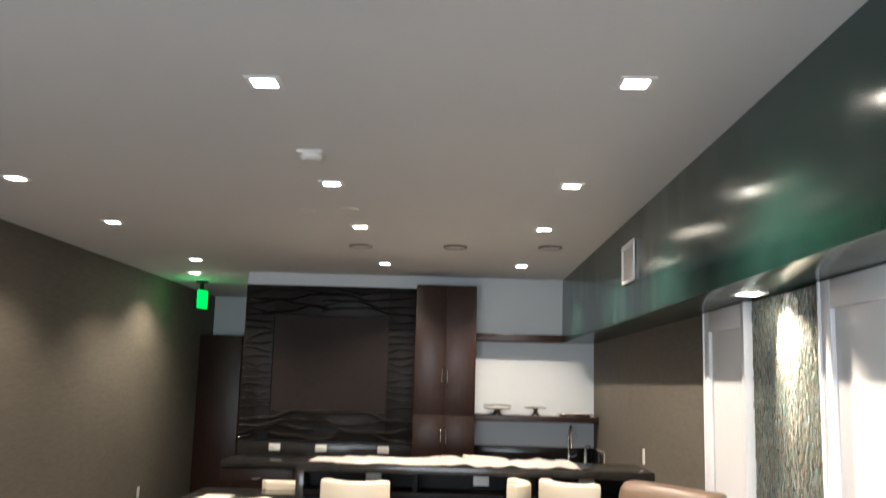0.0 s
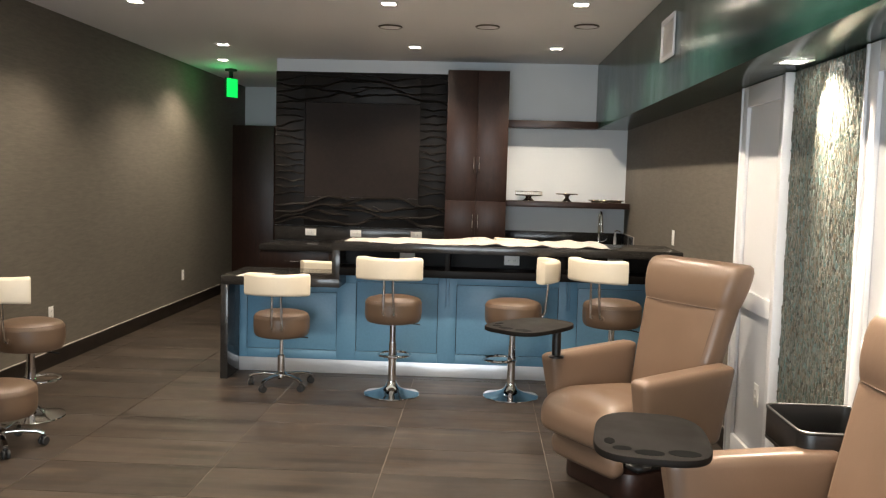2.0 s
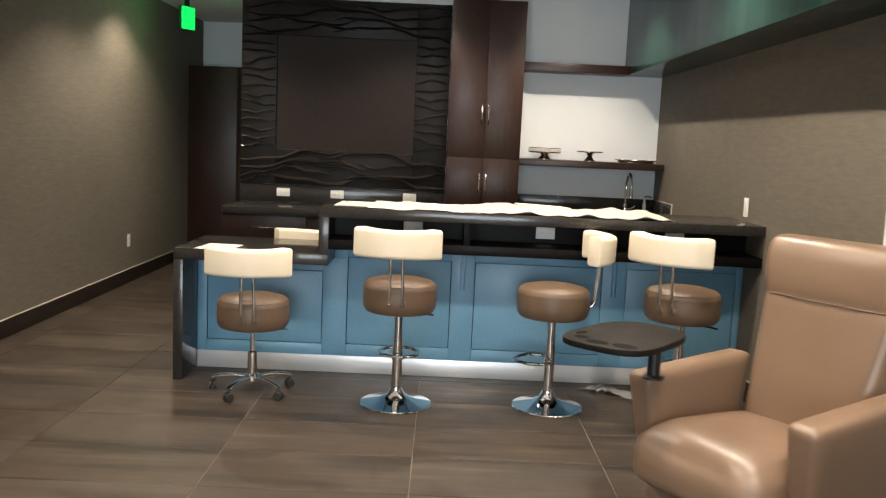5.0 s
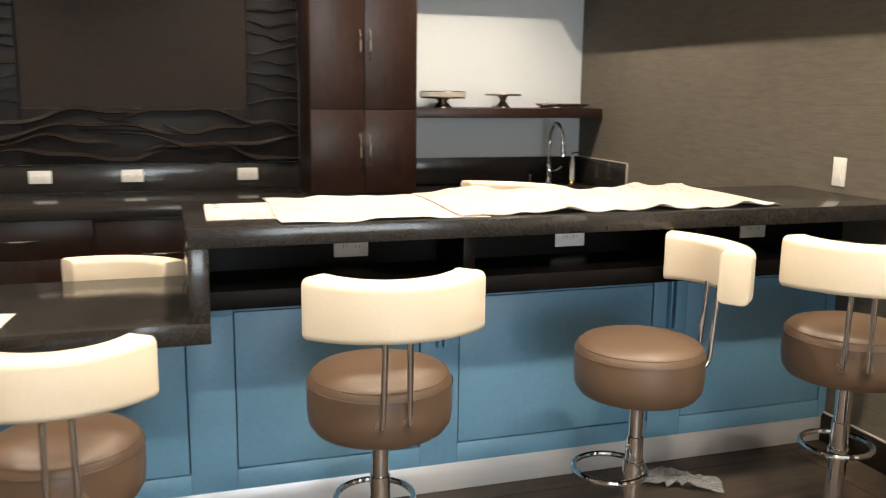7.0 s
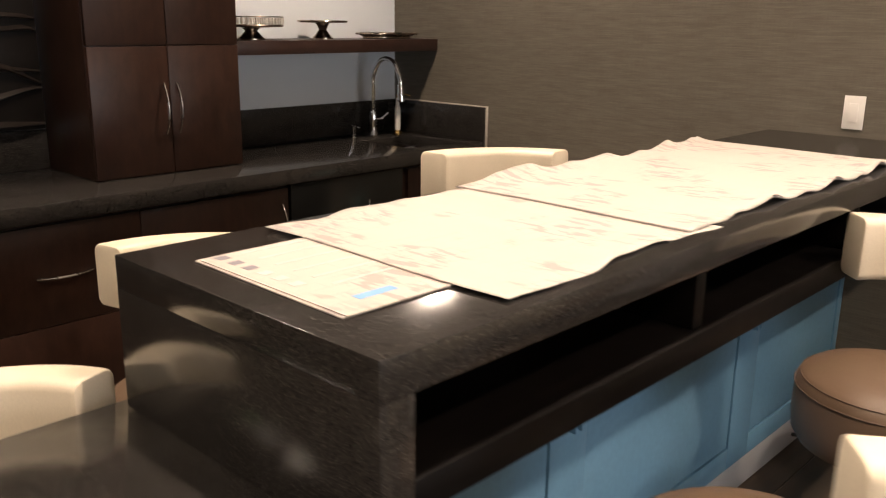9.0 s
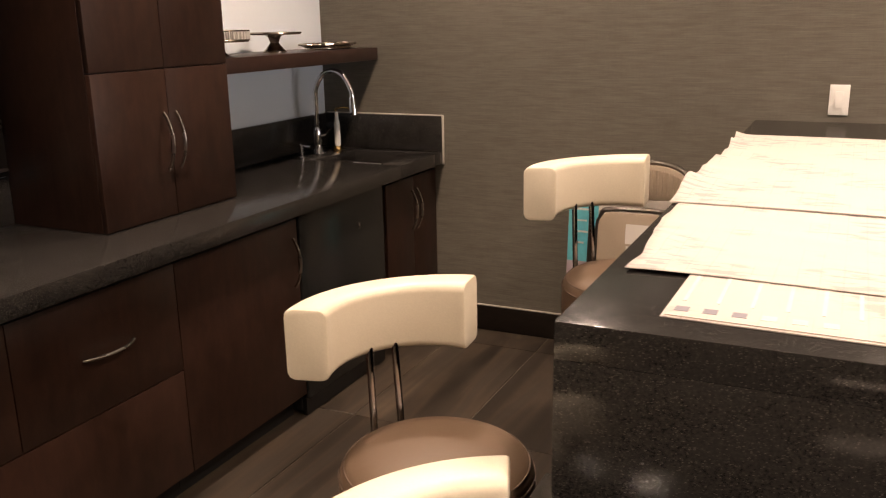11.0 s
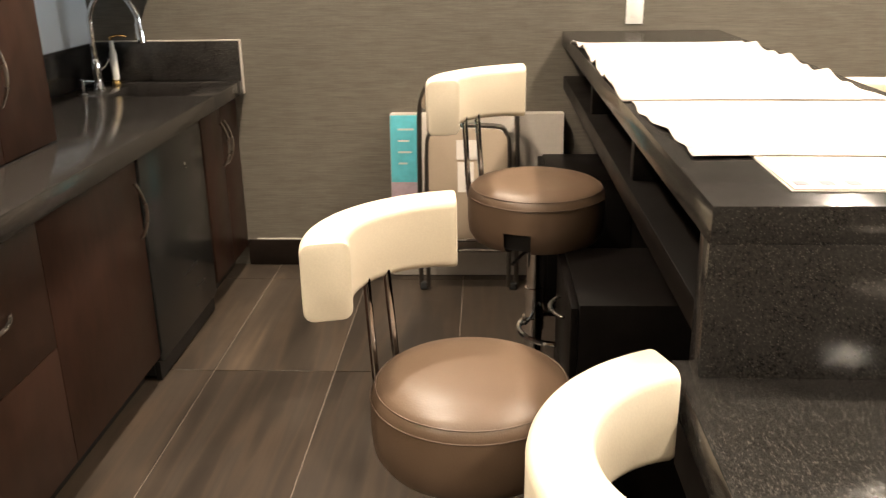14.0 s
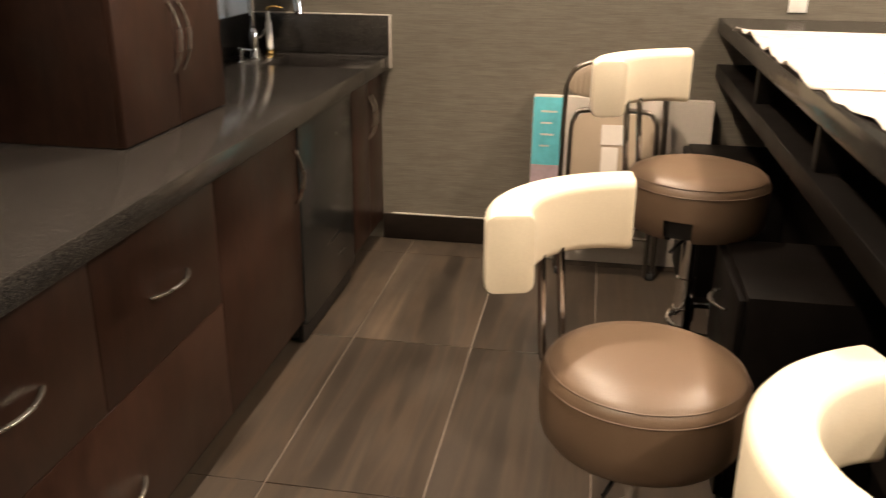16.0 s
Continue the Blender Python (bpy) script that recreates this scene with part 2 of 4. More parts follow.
def printed_paper():
    """White paper with the faint lines and blocks of a plan on it."""
    t = Tree("printed_plan_paper")
    v = t.coords(where="World")
    cell = t.voronoi(t.coords((1, 1.7, 0), "World"), 9)
    line = t.nodes.new("ShaderNodeTexBrick")
    t.links.new(t.coords((1, 1, 0), "World"), line.inputs["Vector"])
    for key, val in (("Scale", 9.0), ("Mortar Size", 0.012), ("Brick Width", 0.7), ("Row Height", 0.31)):
        line.inputs[key].default_value = val
    where = t.noise(t.coords((1, 1, 0), "World"), 5, 2)
    text = t.noise(t.coords((11, 3.5, 0), "World"), 4, 4)
    ink = t.mix(1.0, t.ramp(where, (0.50, 0.0), (0.56, 0.9)), t.ramp(text, (0.50, 0.0), (0.57, 0.6)), "MULTIPLY")
    rule = t.mix(1.0, t.ramp(where, (0.42, 0.0), (0.54, 0.32)), line.outputs["Fac"], "MULTIPLY")
    tint = t.ramp(cell.outputs["Color"], (0.2, (0.26, 0.205, 0.20)), (0.6, (0.20, 0.20, 0.225)), (0.9, (0.36, 0.22, 0.19)))
    c = t.mix(ink, (0.52, 0.47, 0.425), tint)
    c = t.mix(rule, c, (0.27, 0.255, 0.27))
    t.bump(t.noise(v, 30, 3), 0.12, 0.001)
    return t.done(c, 0.7)


PAPER = surface("white_paper", (0.58, 0.53, 0.48), 0.7, var=0.03, scales=(6, 60), bump=0.06)
PLAN = printed_paper()
PAPER_SHADE = surface("paper_edge", (0.50, 0.455, 0.41), 0.8, var=0.1)
INK = surface("faint_print", (0.60, 0.55, 0.53), 0.75, var=0.1)
INK_BLUE = surface("blue_print", (0.18, 0.40, 0.70), 0.7, var=0.1)
INK_DARK = surface("dark_print", (0.20, 0.19, 0.22), 0.7, var=0.1)
TEAL = surface("teal_print", (0.10, 0.45, 0.52), 0.4, var=0.25, scales=(3, 20), bump=0.0)
MAUVE = surface("mauve_print", (0.40, 0.30, 0.33), 0.45, var=0.25, scales=(5, 25), bump=0.0)
CARTON = surface("white_card", (0.46, 0.41, 0.355), 0.6, var=0.06, scales=(3, 60), bump=0.06)
FOLD_GREY = surface("taupe_vinyl", (0.29, 0.225, 0.165), 0.42, var=0.08, scales=(6, 150), bump=0.1)
GUNMETAL = surface("dark_tube_steel", (0.12, 0.105, 0.09), 0.32, 0.9, 0.08, bump=0.02)
APPLIANCE = surface("black_steel_door", (0.055, 0.056, 0.055), 0.22, 0.75, 0.06, (2, 60), (1, 1, 10), 0.03)
MOSAIC = mosaic_material()
BULB = glow("lamp_lens", (1.0, 0.90, 0.76), 80.0)
EXIT_GREEN = glow("exit_green", (0.0, 0.80, 0.10), 1.25)
GLASS = clear_glass()


# ---------------------------------------------------------------- builders
def bx(x0, x1, y0, y1, z0, z1, b=0.003, seg=2):
    """A box with rounded edges."""
    bm = bmesh.new()
    bmesh.ops.create_cube(bm, size=1)
    for v in bm.verts:
        v.co = Vector(((x0 + x1) / 2 + v.co.x * (x1 - x0), (y0 + y1) / 2 + v.co.y * (y1 - y0), (z0 + z1) / 2 + v.co.z * (z1 - z0)))
    b = min(b, 0.49 * min(abs(x1 - x0), abs(y1 - y0), abs(z1 - z0)))
    if b > 0:
        bmesh.ops.bevel(bm, geom=bm.edges[:], offset=b, segments=seg, profile=0.5, affect="EDGES")
    return bm


def blob(sx, sy, sz, r, cuts=5, bulge=0.0):
    """A padded block about the origin: round edges and slightly swollen faces."""
    bm = bmesh.new()
    bmesh.ops.create_cube(bm, size=2)
    bmesh.ops.subdivide_edges(bm, edges=bm.edges[:], cuts=2 * cuts + 1, use_grid_fill=True)
    half = Vector((sx / 2, sy / 2, sz / 2))
    core = Vector([max(0.001, h - r) for h in half])
    for v in bm.verts:
        u = v.co.copy()
        s = Vector([math.copysign(abs(a) ** 0.8, a) for a in u])
        p = Vector((s.x * half.x, s.y * half.y, s.z * half.z))
        q = Vector([max(-c, min(c, a)) for a, c in zip(p, core)])
        d = p - q
        if d.length > 1e-6:
            p = q + d.normalized() * min(r, d.length * 1.02)
        for i in range(3):
            j, k = (i + 1) % 3, (i + 2) % 3
            p[i] += math.copysign(bulge, u[i]) * (abs(u[i]) > 0.99) * (1 - u[j] ** 2) * (1 - u[k] ** 2)
        v.co = p
    return bm


def lathe(profile, n=32):
    """A turned body from (radius, height) pairs, closed at both ends."""
    bm = bmesh.new()
    rings = [[bm.verts.new((r * math.cos(2 * math.pi * i / n), r * math.sin(2 * math.pi * i / n), z)) for i in range(n)] for r, z in profile]
    for a, b in zip(rings, rings[1:]):
        for i in range(n):
            bm.faces.new((a[i], a[(i + 1) % n], b[(i + 1) % n], b[i]))
    bm.faces.new(rings[0][::-1])
    bm.faces.new(rings[-1])
    return bm


def sweep(path, section, up=(0, 0, 1), closed=False, scale=None):
    """A section of (side, up) pairs drawn along a path."""
    bm = bmesh.new()
    path = [Vector(p) for p in path]
    n, rings = len(path), []
    for i, p in enumerate(path):
        a = path[(i - 1) % n] if closed or i else p
        b = path[(i + 1) % n] if closed or i < n - 1 else p
        t = (b - a).normalized()
        side = t.cross(Vector(up))
        side = side.normalized() if side.length > 1e-4 else Vector((1, 0, 0))
        top = side.cross(t).normalized()
        k = scale(i / (n - 1)) if scale else 1.0
        rings.append([bm.verts.new(p + side * u * k + top * w * k) for u, w in section])
    m = len(section)
    for a, b in zip(rings, rings[1:] + (rings[:1] if closed else [])):
        for i in range(m):
            bm.faces.new((a[i], a[(i + 1) % m], b[(i + 1) % m], b[i]))
    if not closed:
        bm.faces.new(rings[0][::-1])
        bm.faces.new(rings[-1])
    bmesh.ops.recalc_face_normals(bm, faces=bm.faces[:])
    return bm


def circle(r, n=10):
    return [(r * math.cos(2 * math.pi * i / n), r * math.sin(2 * math.pi * i / n)) for i in range(n)]


def round_rect(w, h, r, n=4):
    out = []
    for cx, cy, a in ((w / 2 - r, h / 2 - r, 0), (r - w / 2, h / 2 - r, 90), (r - w / 2, r - h / 2, 180), (w / 2 - r, r - h / 2, 270)):
        out += [(cx + r * math.cos(radians(a + 90 * i / n)), cy + r * math.sin(radians(a + 90 * i / n))) for i in range(n + 1)]
    return out


def tube(path, r, n=10, closed=False, up=(0, 0, 1)):
    return sweep(path, circle(r, n), up, closed)


def bend(points, n=6):
    """A smooth curve through the given corners."""
    pts = [Vector(p) for p in points]
    pts = [2 * pts[0] - pts[1]] + pts + [2 * pts[-1] - pts[-2]]
    out = []
    for a, b, c, d in zip(pts, pts[1:], pts[2:], pts[3:]):
        for i in range(n):
            t = i / n
            out.append(0.5 * (2 * b + (c - a) * t + (2 * a - 5 * b + 4 * c - d) * t * t + (3 * b - a - 3 * c + d) * t ** 3))
    return out + [pts[-2]]


def arc(cx, cy, r, a0, a1, n, z=0.0):
    return [(cx + r * math.cos(radians(a0 + (a1 - a0) * i / n)), cy + r * math.sin(radians(a0 + (a1 - a0) * i / n)), z) for i in range(n + 1)]


def ring(r, z, cx=0.0, cy=0.0, n=32):
    return arc(cx, cy, r, 0, 360, n, z)[:-1]


def prism(outline, z0, z1, b=0.0):
    """A flat plate of the given outline."""
    bm = bmesh.new()
    low = [bm.verts.new((x, y, z0)) for x, y in outline]
    face = bm.faces.new(low)
    out = bmesh.ops.extrude_face_region(bm, geom=[face])
    for v in out["geom"]:
        if isinstance(v, bmesh.types.BMVert):
            v.co.z = z1
    bmesh.ops.recalc_face_normals(bm, faces=bm.faces[:])
    if b:
        sharp = [e for e in bm.edges if len(e.link_faces) == 2 and e.calc_face_angle(0) > 1.0]
        bmesh.ops.bevel(bm, geom=sharp, offset=b, segments=2, profile=0.5, affect="EDGES")
    return bm


def moved(bm, m):
    bm.transform(m)
    return bm


def merged(*bms):
    out = bmesh.new()
    for b in bms:
        me = bpy.data.meshes.new("tmp")
        b.to_mesh(me)
        b.free()
        out.from_mesh(me)
        bpy.data.meshes.remove(me)
    return out


def mesh_of(name, bm, material, smooth=True):
    me = bpy.data.meshes.new(name)
    bm.to_mesh(me)
    bm.free()
    me.materials.append(material)
    if smooth:
        me.shade_smooth()
        me.set_sharp_from_angle(angle=radians(38))
    return me


def part(name, bm, material, parent=None, label="", m=None):
    ob = new(name, mesh_of(name, bm, material))
    ob.parent = parent
    if m is not None:
        ob.matrix_basis = m
    if label:
        tagged(ob, label)
    return ob


def thing(name, label, category, group="", m=None):
    ob = new(name)
    ob.empty_display_size = 0.1
    if m is not None:
        ob.matrix_basis = m
    return tagged(ob, label, category, group)


def structure(name, bm, material, label, category):
    return tagged(part(name, bm, material), label, category, kind="structure")


# ---------------------------------------------------------------- the shell
YH = 12.0
floor = structure("floor", bx(XW - 0.15, XE + 0.15, YS - 0.15, YH + 0.15, -0.20, -0.004, 0), GROUT, "brown wood-look porcelain tile floor with pale grout", "floor")
ceiling = structure("ceiling", bx(XW - 0.15, XE + 0.15, YS - 0.15, YH + 0.15, CEIL, CEIL + 0.2, 0), CEILING_PAINT, "smooth off-white painted ceiling with recessed downlights", "ceiling")
structure("wall_west", bx(XW - 0.15, XW, YS, YH, -0.004, CEIL, 0), CLOTH, "wall in taupe woven grasscloth wallcovering", "wall")
structure("wall_east", bx(XE, XE + 0.15, YS, YN, -0.004, CEIL, 0), CLOTH, "wall in taupe woven grasscloth wallcovering", "wall")
structure("wall_north", bx(-2.122, XE + 0.15, YN, YN + 0.15, -0.004, CEIL, 0), PALE, "pale grey painted wall behind the counter", "wall")
structure("wall_passage_side", bx(-2.122, -1.97, YN + 0.15, YH, -0.004, CEIL, 0), PALE, "pale painted side wall of the back passage", "wall")
structure("wall_passage_end", bx(XW - 0.15, -1.99, YH, YH + 0.15, -0.004, CEIL, 0), PALE, "pale grey end wall of the back passage", "wall")
# south wall with a wide window
WX0, WX1, WZ0, WZ1 = -2.6, 0.86, 0.2, 2.36
structure("wall_south", merged(bx(XW - 0.15, WX0, YS - 0.15, YS, -0.004, CEIL, 0), bx(WX1, XE + 0.15, YS - 0.15, YS, -0.004, CEIL, 0), bx(WX0, WX1, YS - 0.15, YS, -0.004, WZ0, 0), bx(WX0, WX1, YS - 0.15, YS, WZ1, CEIL, 0)), WHITE, "white wall with a wide shop window", "wall")
win = tagged(thing("window_1", "wide shop window in a dark frame", "window"), kind="structure")
part("window_frame", merged(bx(WX0, WX1, YS - 0.1, YS - 0.04, WZ0, WZ0 + 0.06), bx(WX0, WX1, YS - 0.1, YS - 0.04, WZ1 - 0.06, WZ1), *[bx(x - 0.03, x + 0.03, YS - 0.1, YS - 0.04, WZ0 + 0.06, WZ1 - 0.06) for x in (WX0 + 0.03, -0.87, WX1 - 0.03)]), BLACK, win)
for x0, x1 in ((WX0 + 0.06, -0.9), (-0.84, WX1 - 0.06)):
    pane = part("pane", bx(x0, x1, YS - 0.074, YS - 0.066, WZ0 + 0.06, WZ1 - 0.06, 0), GLASS, win)
    pane.visible_shadow = False
structure("ground", bx(-60, 60, -120, YS - 0.16, -0.30, -0.16, 0), surface("asphalt", (0.05, 0.05, 0.05), 0.85, var=0.2, scales=(0.5, 40), bump=0.3, where="World"), "grey asphalt outside the window", "ground")

# soffit along the east wall
SX, SZ = 1.246, 2.12
structure("soffit", bx(SX, XE - 0.002, YS + 0.002, YN - 0.002, SZ, CEIL - 0.002, 0.002), GREEN_PAINT, "glossy dark green painted soffit", "soffit")
for nm, b in (("baseboard_west", bx(XW + 0.001, XW + 0.016, YS + 0.01, YH - 0.02, 0.001, 0.125)), ("baseboard_east_south", bx(XE - 0.016, XE - 0.001, YS + 0.01, 2.53, 0.001, 0.125)), ("baseboard_east_middle", bx(XE - 0.016, XE - 0.001, 4.89, 8.40, 0.001, 0.125))):
    structure(nm, b, espresso("baseboard_wood", (0.012, 0.0085, 0.0066), "y", spec=0.3), "dark brown wooden baseboard", "baseboard")


# white panelled pilasters and the mosaic between them
def pilaster(name, y0, y1):
    ob = structure(name, bx(XE - 0.018, XE - 0.002, y0, y1, 0.001, SZ - 0.002, 0.002), WHITE, "white panelled wall trim with recessed panels", "wall panel")
    w = 0.085
    for nm, a, b, c, d in (("stile", y0, y0 + w, 0.0, SZ), ("stile", y1 - w, y1, 0.0, SZ), ("rail", y0 + w, y1 - w, SZ - 0.12, SZ), ("rail", y0 + w, y1 - w, 0.90, 1.00), ("rail", y0 + w, y1 - w, 0.0, 0.17)):
        part(nm, bx(XE - 0.040, XE - 0.0185, a + 0.0005, b - 0.0005, c + 0.002, d - 0.003, 0.004), WHITE, ob)
    part("edge_bead", bx(XE - 0.058, XE - 0.002, y0 - 0.021, y0 - 0.001, 0.002, SZ - 0.003, 0.004), WHITE, ob)
    part("edge_bead", bx(XE - 0.048, XE - 0.002, y1 + 0.001, y1 + 0.016, 0.002, SZ - 0.003, 0.004), WHITE, ob)
    return ob


pilaster("panelling_north", 4.155, 4.86)
pilaster("panelling_south", 2.55, 3.275)


def outlet(y, z, x, facing, w=0.072, h=0.118, rocker=True, label="white wall socket plate", wide=False):
    """A cover plate whose face looks along the given angle."""
    ob = thing("wall_socket" if not rocker else "light_switch", label, "socket" if not rocker else "switch", m=pose(x, y, z, 0, 0, facing))
    if wide:
        w, h = h, w
    part("cover_plate", bx(-w / 2, w / 2, -0.006, -0.0005, -h / 2, h / 2, 0.002), PLASTIC, ob)
    if rocker:
        part("rocker", bx(-0.016, 0.016, -0.010, -0.0062, -0.033, 0.033, 0.002), PLASTIC, ob)
    else:
        for s in (-1, 1):
            a = (s * 0.021, 0) if wide else (0, s * 0.021)
            hole = part("receptacle", bx(a[0] - 0.015, a[0] + 0.015, -0.0085, -0.0062, a[1] - 0.014, a[1] + 0.014, 0.004), PLASTIC, ob)
            for k in (-0.006, 0.006):
                part("slot", bx(a[0] + k - 0.001, a[0] + k + 0.001, -0.0092, -0.0086, a[1] - 0.004, a[1] + 0.005, 0), BLACK, hole)
    return ob


outlet(6.647, 1.157, XE, -90, label="white rocker switch plate on the grasscloth wall")
outlet(4.42, 0.475, XE - 0.019, -90, rocker=False, label="white socket plate low on the white panelling")
outlet(9.48, 0.404, XW, 90, rocker=False, label="white socket plate low on the grasscloth wall")
outlet(6.485, 0.422, XW, 90, rocker=False, label="white socket plate low on the grasscloth wall")

# mosaic of thin upright glass slips
mosaic = structure("mosaic_panel", bx(XE - 0.012, XE - 0.002, 3.295, 4.13, 0.001, SZ - 0.002, 0), DARK_GROUT, "teal, grey and brown glass mosaic wall panel", "wall panel")


def mosaic_slips():
    rng = random.Random(5)
    verts, faces = [], []
    y = 3.297
    while y < 4.118:
        w = rng.uniform(0.0035, 0.0065)
        z = 0.003 - rng.random() * 0.05
        while z < SZ - 0.006:
            h = rng.choice((0.008, 0.011, 0.014, 0.019, 0.025, 0.034)) * rng.uniform(0.85, 1.15)
            a, b = max(z, 0.003), min(z + h, SZ - 0.004)
            if b - a > 0.006:
                d = XE - 0.0125 - rng.uniform(0.002, 0.0085)
                tilt = rng.uniform(-0.0015, 0.0015)
                i = len(verts)
                verts += [(XE - 0.0125, y, a), (XE - 0.0125, y + w, a), (XE - 0.0125, y + w, b), (XE - 0.0125, y, b), (d, y + 0.0006, a + 0.0006), (d + tilt, y + w - 0.0006, a + 0.0006), (d + tilt, y + w - 0.0006, b - 0.0006), (d, y + 0.0006, b - 0.0006)]
                faces += [(i + 4, i + 7, i + 6, i + 5), (i, i + 4, i + 5, i + 1), (i + 1, i + 5, i + 6, i + 2), (i + 2, i + 6, i + 7, i + 3), (i + 3, i + 7, i + 4, i)]
            z += h + 0.0012
        y += w + 0.0012
    me = bpy.data.meshes.new("mosaic_slips")
    me.from_pydata(verts, [], faces)
    me.materials.append(MOSAIC)
    ob = new("mosaic_slips", me)
    ob.parent = mosaic
    tagged(ob, kind="stuff")


mosaic_slips()

# dark panelled closet front at the end of the passage
closet = tagged(thing("closet_front", "tall dark wooden closet front in the back passage", "closet", m=pose(-2.73, 11.4, 0)), kind="")
part("carcass", bx(-0.575, 0.575, 0.02, 0.58, 0.002, 2.22), WOOD, closet)
for a, b in ((-0.573, -0.002), (0.002, 0.573)):
    part("door", bx(a, b, 0.0, 0.019, 0.06, 2.215, 0.002), WOOD, closet)

# exit sign under the passage ceiling
sign = thing("exit_sign", "glowing green exit sign hung from the ceiling", "exit sign", m=pose(-2.90, 9.98, CEIL, 0, 0, 64))
part("mount", bx(-0.05, 0.05, -0.05, 0.05, -0.03, -0.001, 0.004), BLACK, sign)
part("stem", bx(-0.018, 0.018, -0.018, 0.018, -0.11, -0.0305), BLACK, sign)
part("housing", bx(-0.095, 0.095, -0.018, 0.018, -0.335, -0.1105, 0.004), BLACK, sign)
part("lit_face", bx(-0.09, 0.09, -0.0225, -0.0185, -0.33, -0.116, 0.002), EXIT_GREEN, sign, "glowing green face")


# ---------------------------------------------------------------- ceiling fittings
def downlight(z, x, y, label):
    ob = thing("downlight", label, "downlight", "recessed ceiling downlights", pose(x, y, z))
    s, o = 0.046, 0.068
    part("trim", merged(bx(-o, o, -o, -s, -0.007, -0.0005), bx(-o, o, s, o, -0.007, -0.0005), bx(-o, -s, -s, s, -0.007, -0.0005), bx(s, o, -s, s, -0.007, -0.0005)), WHITE, ob)
    part("lens", moved(bx(-0.0455, 0.0455, -0.0455, 0.0455, -0.0045, -0.0005, 0.001), Matrix()), BULB, ob, "bright warm-white lens")
    return ob


for cx, cy in CANS:
    downlight(CEIL, cx, cy, "lit square recessed downlight in the ceiling")
# The fitting at 0.55 is added out of view, to go with its lamp.
for cy in (0.55, 3.79):
    downlight(SZ, 1.437, cy, "lit square recessed downlight under the soffit")
for x, y in ((-0.70, 6.98), (0.09, 6.90), (0.864, 6.80)):
    sp = thing("ceiling_speaker", "round white flush ceiling speaker", "speaker", "ceiling speakers", pose(x, y, CEIL))
    part("rim", lathe([(0.098, -0.0005), (0.1, -0.006), (0.094, -0.011), (0.086, -0.011), (0.085, -0.0008)], 36), GUNMETAL, sp, "dark rim")
    part("grille", lathe([(0.084, -0.001), (0.084, -0.008), (0.04, -0.010), (0.002, -0.0105)], 36), CEILING_PAINT, sp)
for x, y in ((-0.90, 5.49), (-0.61, 5.41)):
    cover = thing("sprinkler_cover", "flat white round sprinkler cover on the ceiling", "sprinkler cover", "sprinkler covers", pose(x, y, CEIL))
    part("disc", lathe([(0.058, -0.0005), (0.060, -0.003), (0.055, -0.008), (0.003, -0.009)], 28), PLASTIC, cover)
sd = thing("smoke_detector", "white square smoke detector on the ceiling", "smoke detector", m=pose(-0.637, 4.01, CEIL))
part("base", bx(-0.065, 0.065, -0.065, 0.065, -0.012, -0.0005, 0.005), PLASTIC, sd)
part("dome", lathe([(0.055, -0.0122), (0.053, -0.03), (0.04, -0.042), (0.003, -0.044)], 28), PLASTIC, sd)
vent = thing("air_vent", "white louvred air vent in the green soffit", "vent", m=pose(SX, 5.53, 2.497, 0, 0, -90) @ Matrix.Diagonal((1.14, 1, 1.12, 1)))
part("frame", merged(bx(-0.17, 0.17, -0.014, -0.001, 0.09, 0.12), bx(-0.17, 0.17, -0.014, -0.001, -0.12, -0.09), bx(-0.17, -0.145, -0.014, -0.001, -0.09, 0.09), bx(0.145, 0.17, -0.014, -0.001, -0.09, 0.09)), WHITE, vent)
part("backing", bx(-0.145, 0.145, -0.003, -0.001, -0.09, 0.09, 0), PLASTIC, vent)
for i in range(9):
    part("slat", moved(bx(-0.144, 0.144, -0.005, 0.005, -0.001, 0.001, 0), pose(0, -0.0085, -0.08 + 0.02 * i, 38)), WHITE, vent)


# ---------------------------------------------------------------- back wall
# carved panel with a plain field in the middle
PX0, PX1, PZ0, PZ1 = -2.122, -0.297, 1.035, 2.657
TX0, TX1, TZ0, TZ1 = -1.812, -0.593, 1.345, 2.340
relief = thing("carved_wall_panel", "dark wall panel carved with flowing wave ridges", "wall panel", m=pose(0, YN, 0))
part("ground_board", merged(bx(PX0, TX0, -0.030, -0.001, PZ0, PZ1), bx(TX1, PX1, -0.030, -0.001, PZ0, PZ1), bx(TX0, TX1, -0.030, -0.001, PZ0, TZ0), bx(TX0, TX1, -0.030, -0.001, TZ1, PZ1)), RELIEF, relief)
part("plain_field", bx(TX0 + 0.001, TX1 - 0.001, -0.012, -0.001, TZ0 + 0.001, TZ1 - 0.001, 0), SCREEN, relief, "plain dark brown centre field")
rng = random.Random(11)
LENS = [(-0.013, 0), (-0.008, 0.006), (-0.003, 0.015), (0.001, 0.019), (0.0045, 0.014), (0.006, 0.005), (0.006, 0)]


def ridge(x0, x1, z, amp, wave, phase, slope, n, size=1.0):
    pts = []
    for i in range(n + 1):
        x = x0 + (x1 - x0) * i / n
        zz = z + amp * math.sin(2 * math.pi * x / wave + phase) + slope * (i / n - 0.5) + 0.3 * amp * math.sin(5.3 * math.pi * x / wave + 2 * phase)
        pts.append((x, -0.0302, max(PZ0 + 0.02, min(PZ1 - 0.02, zz))))
    edge = lambda t: size * (0.35 + 0.65 * min(1.0, 6 * t, 6 * (1 - t)))
    part("wave_ridge", sweep(pts, LENS, (0, -1, 0), scale=edge), RIDGE_LIT, relief)


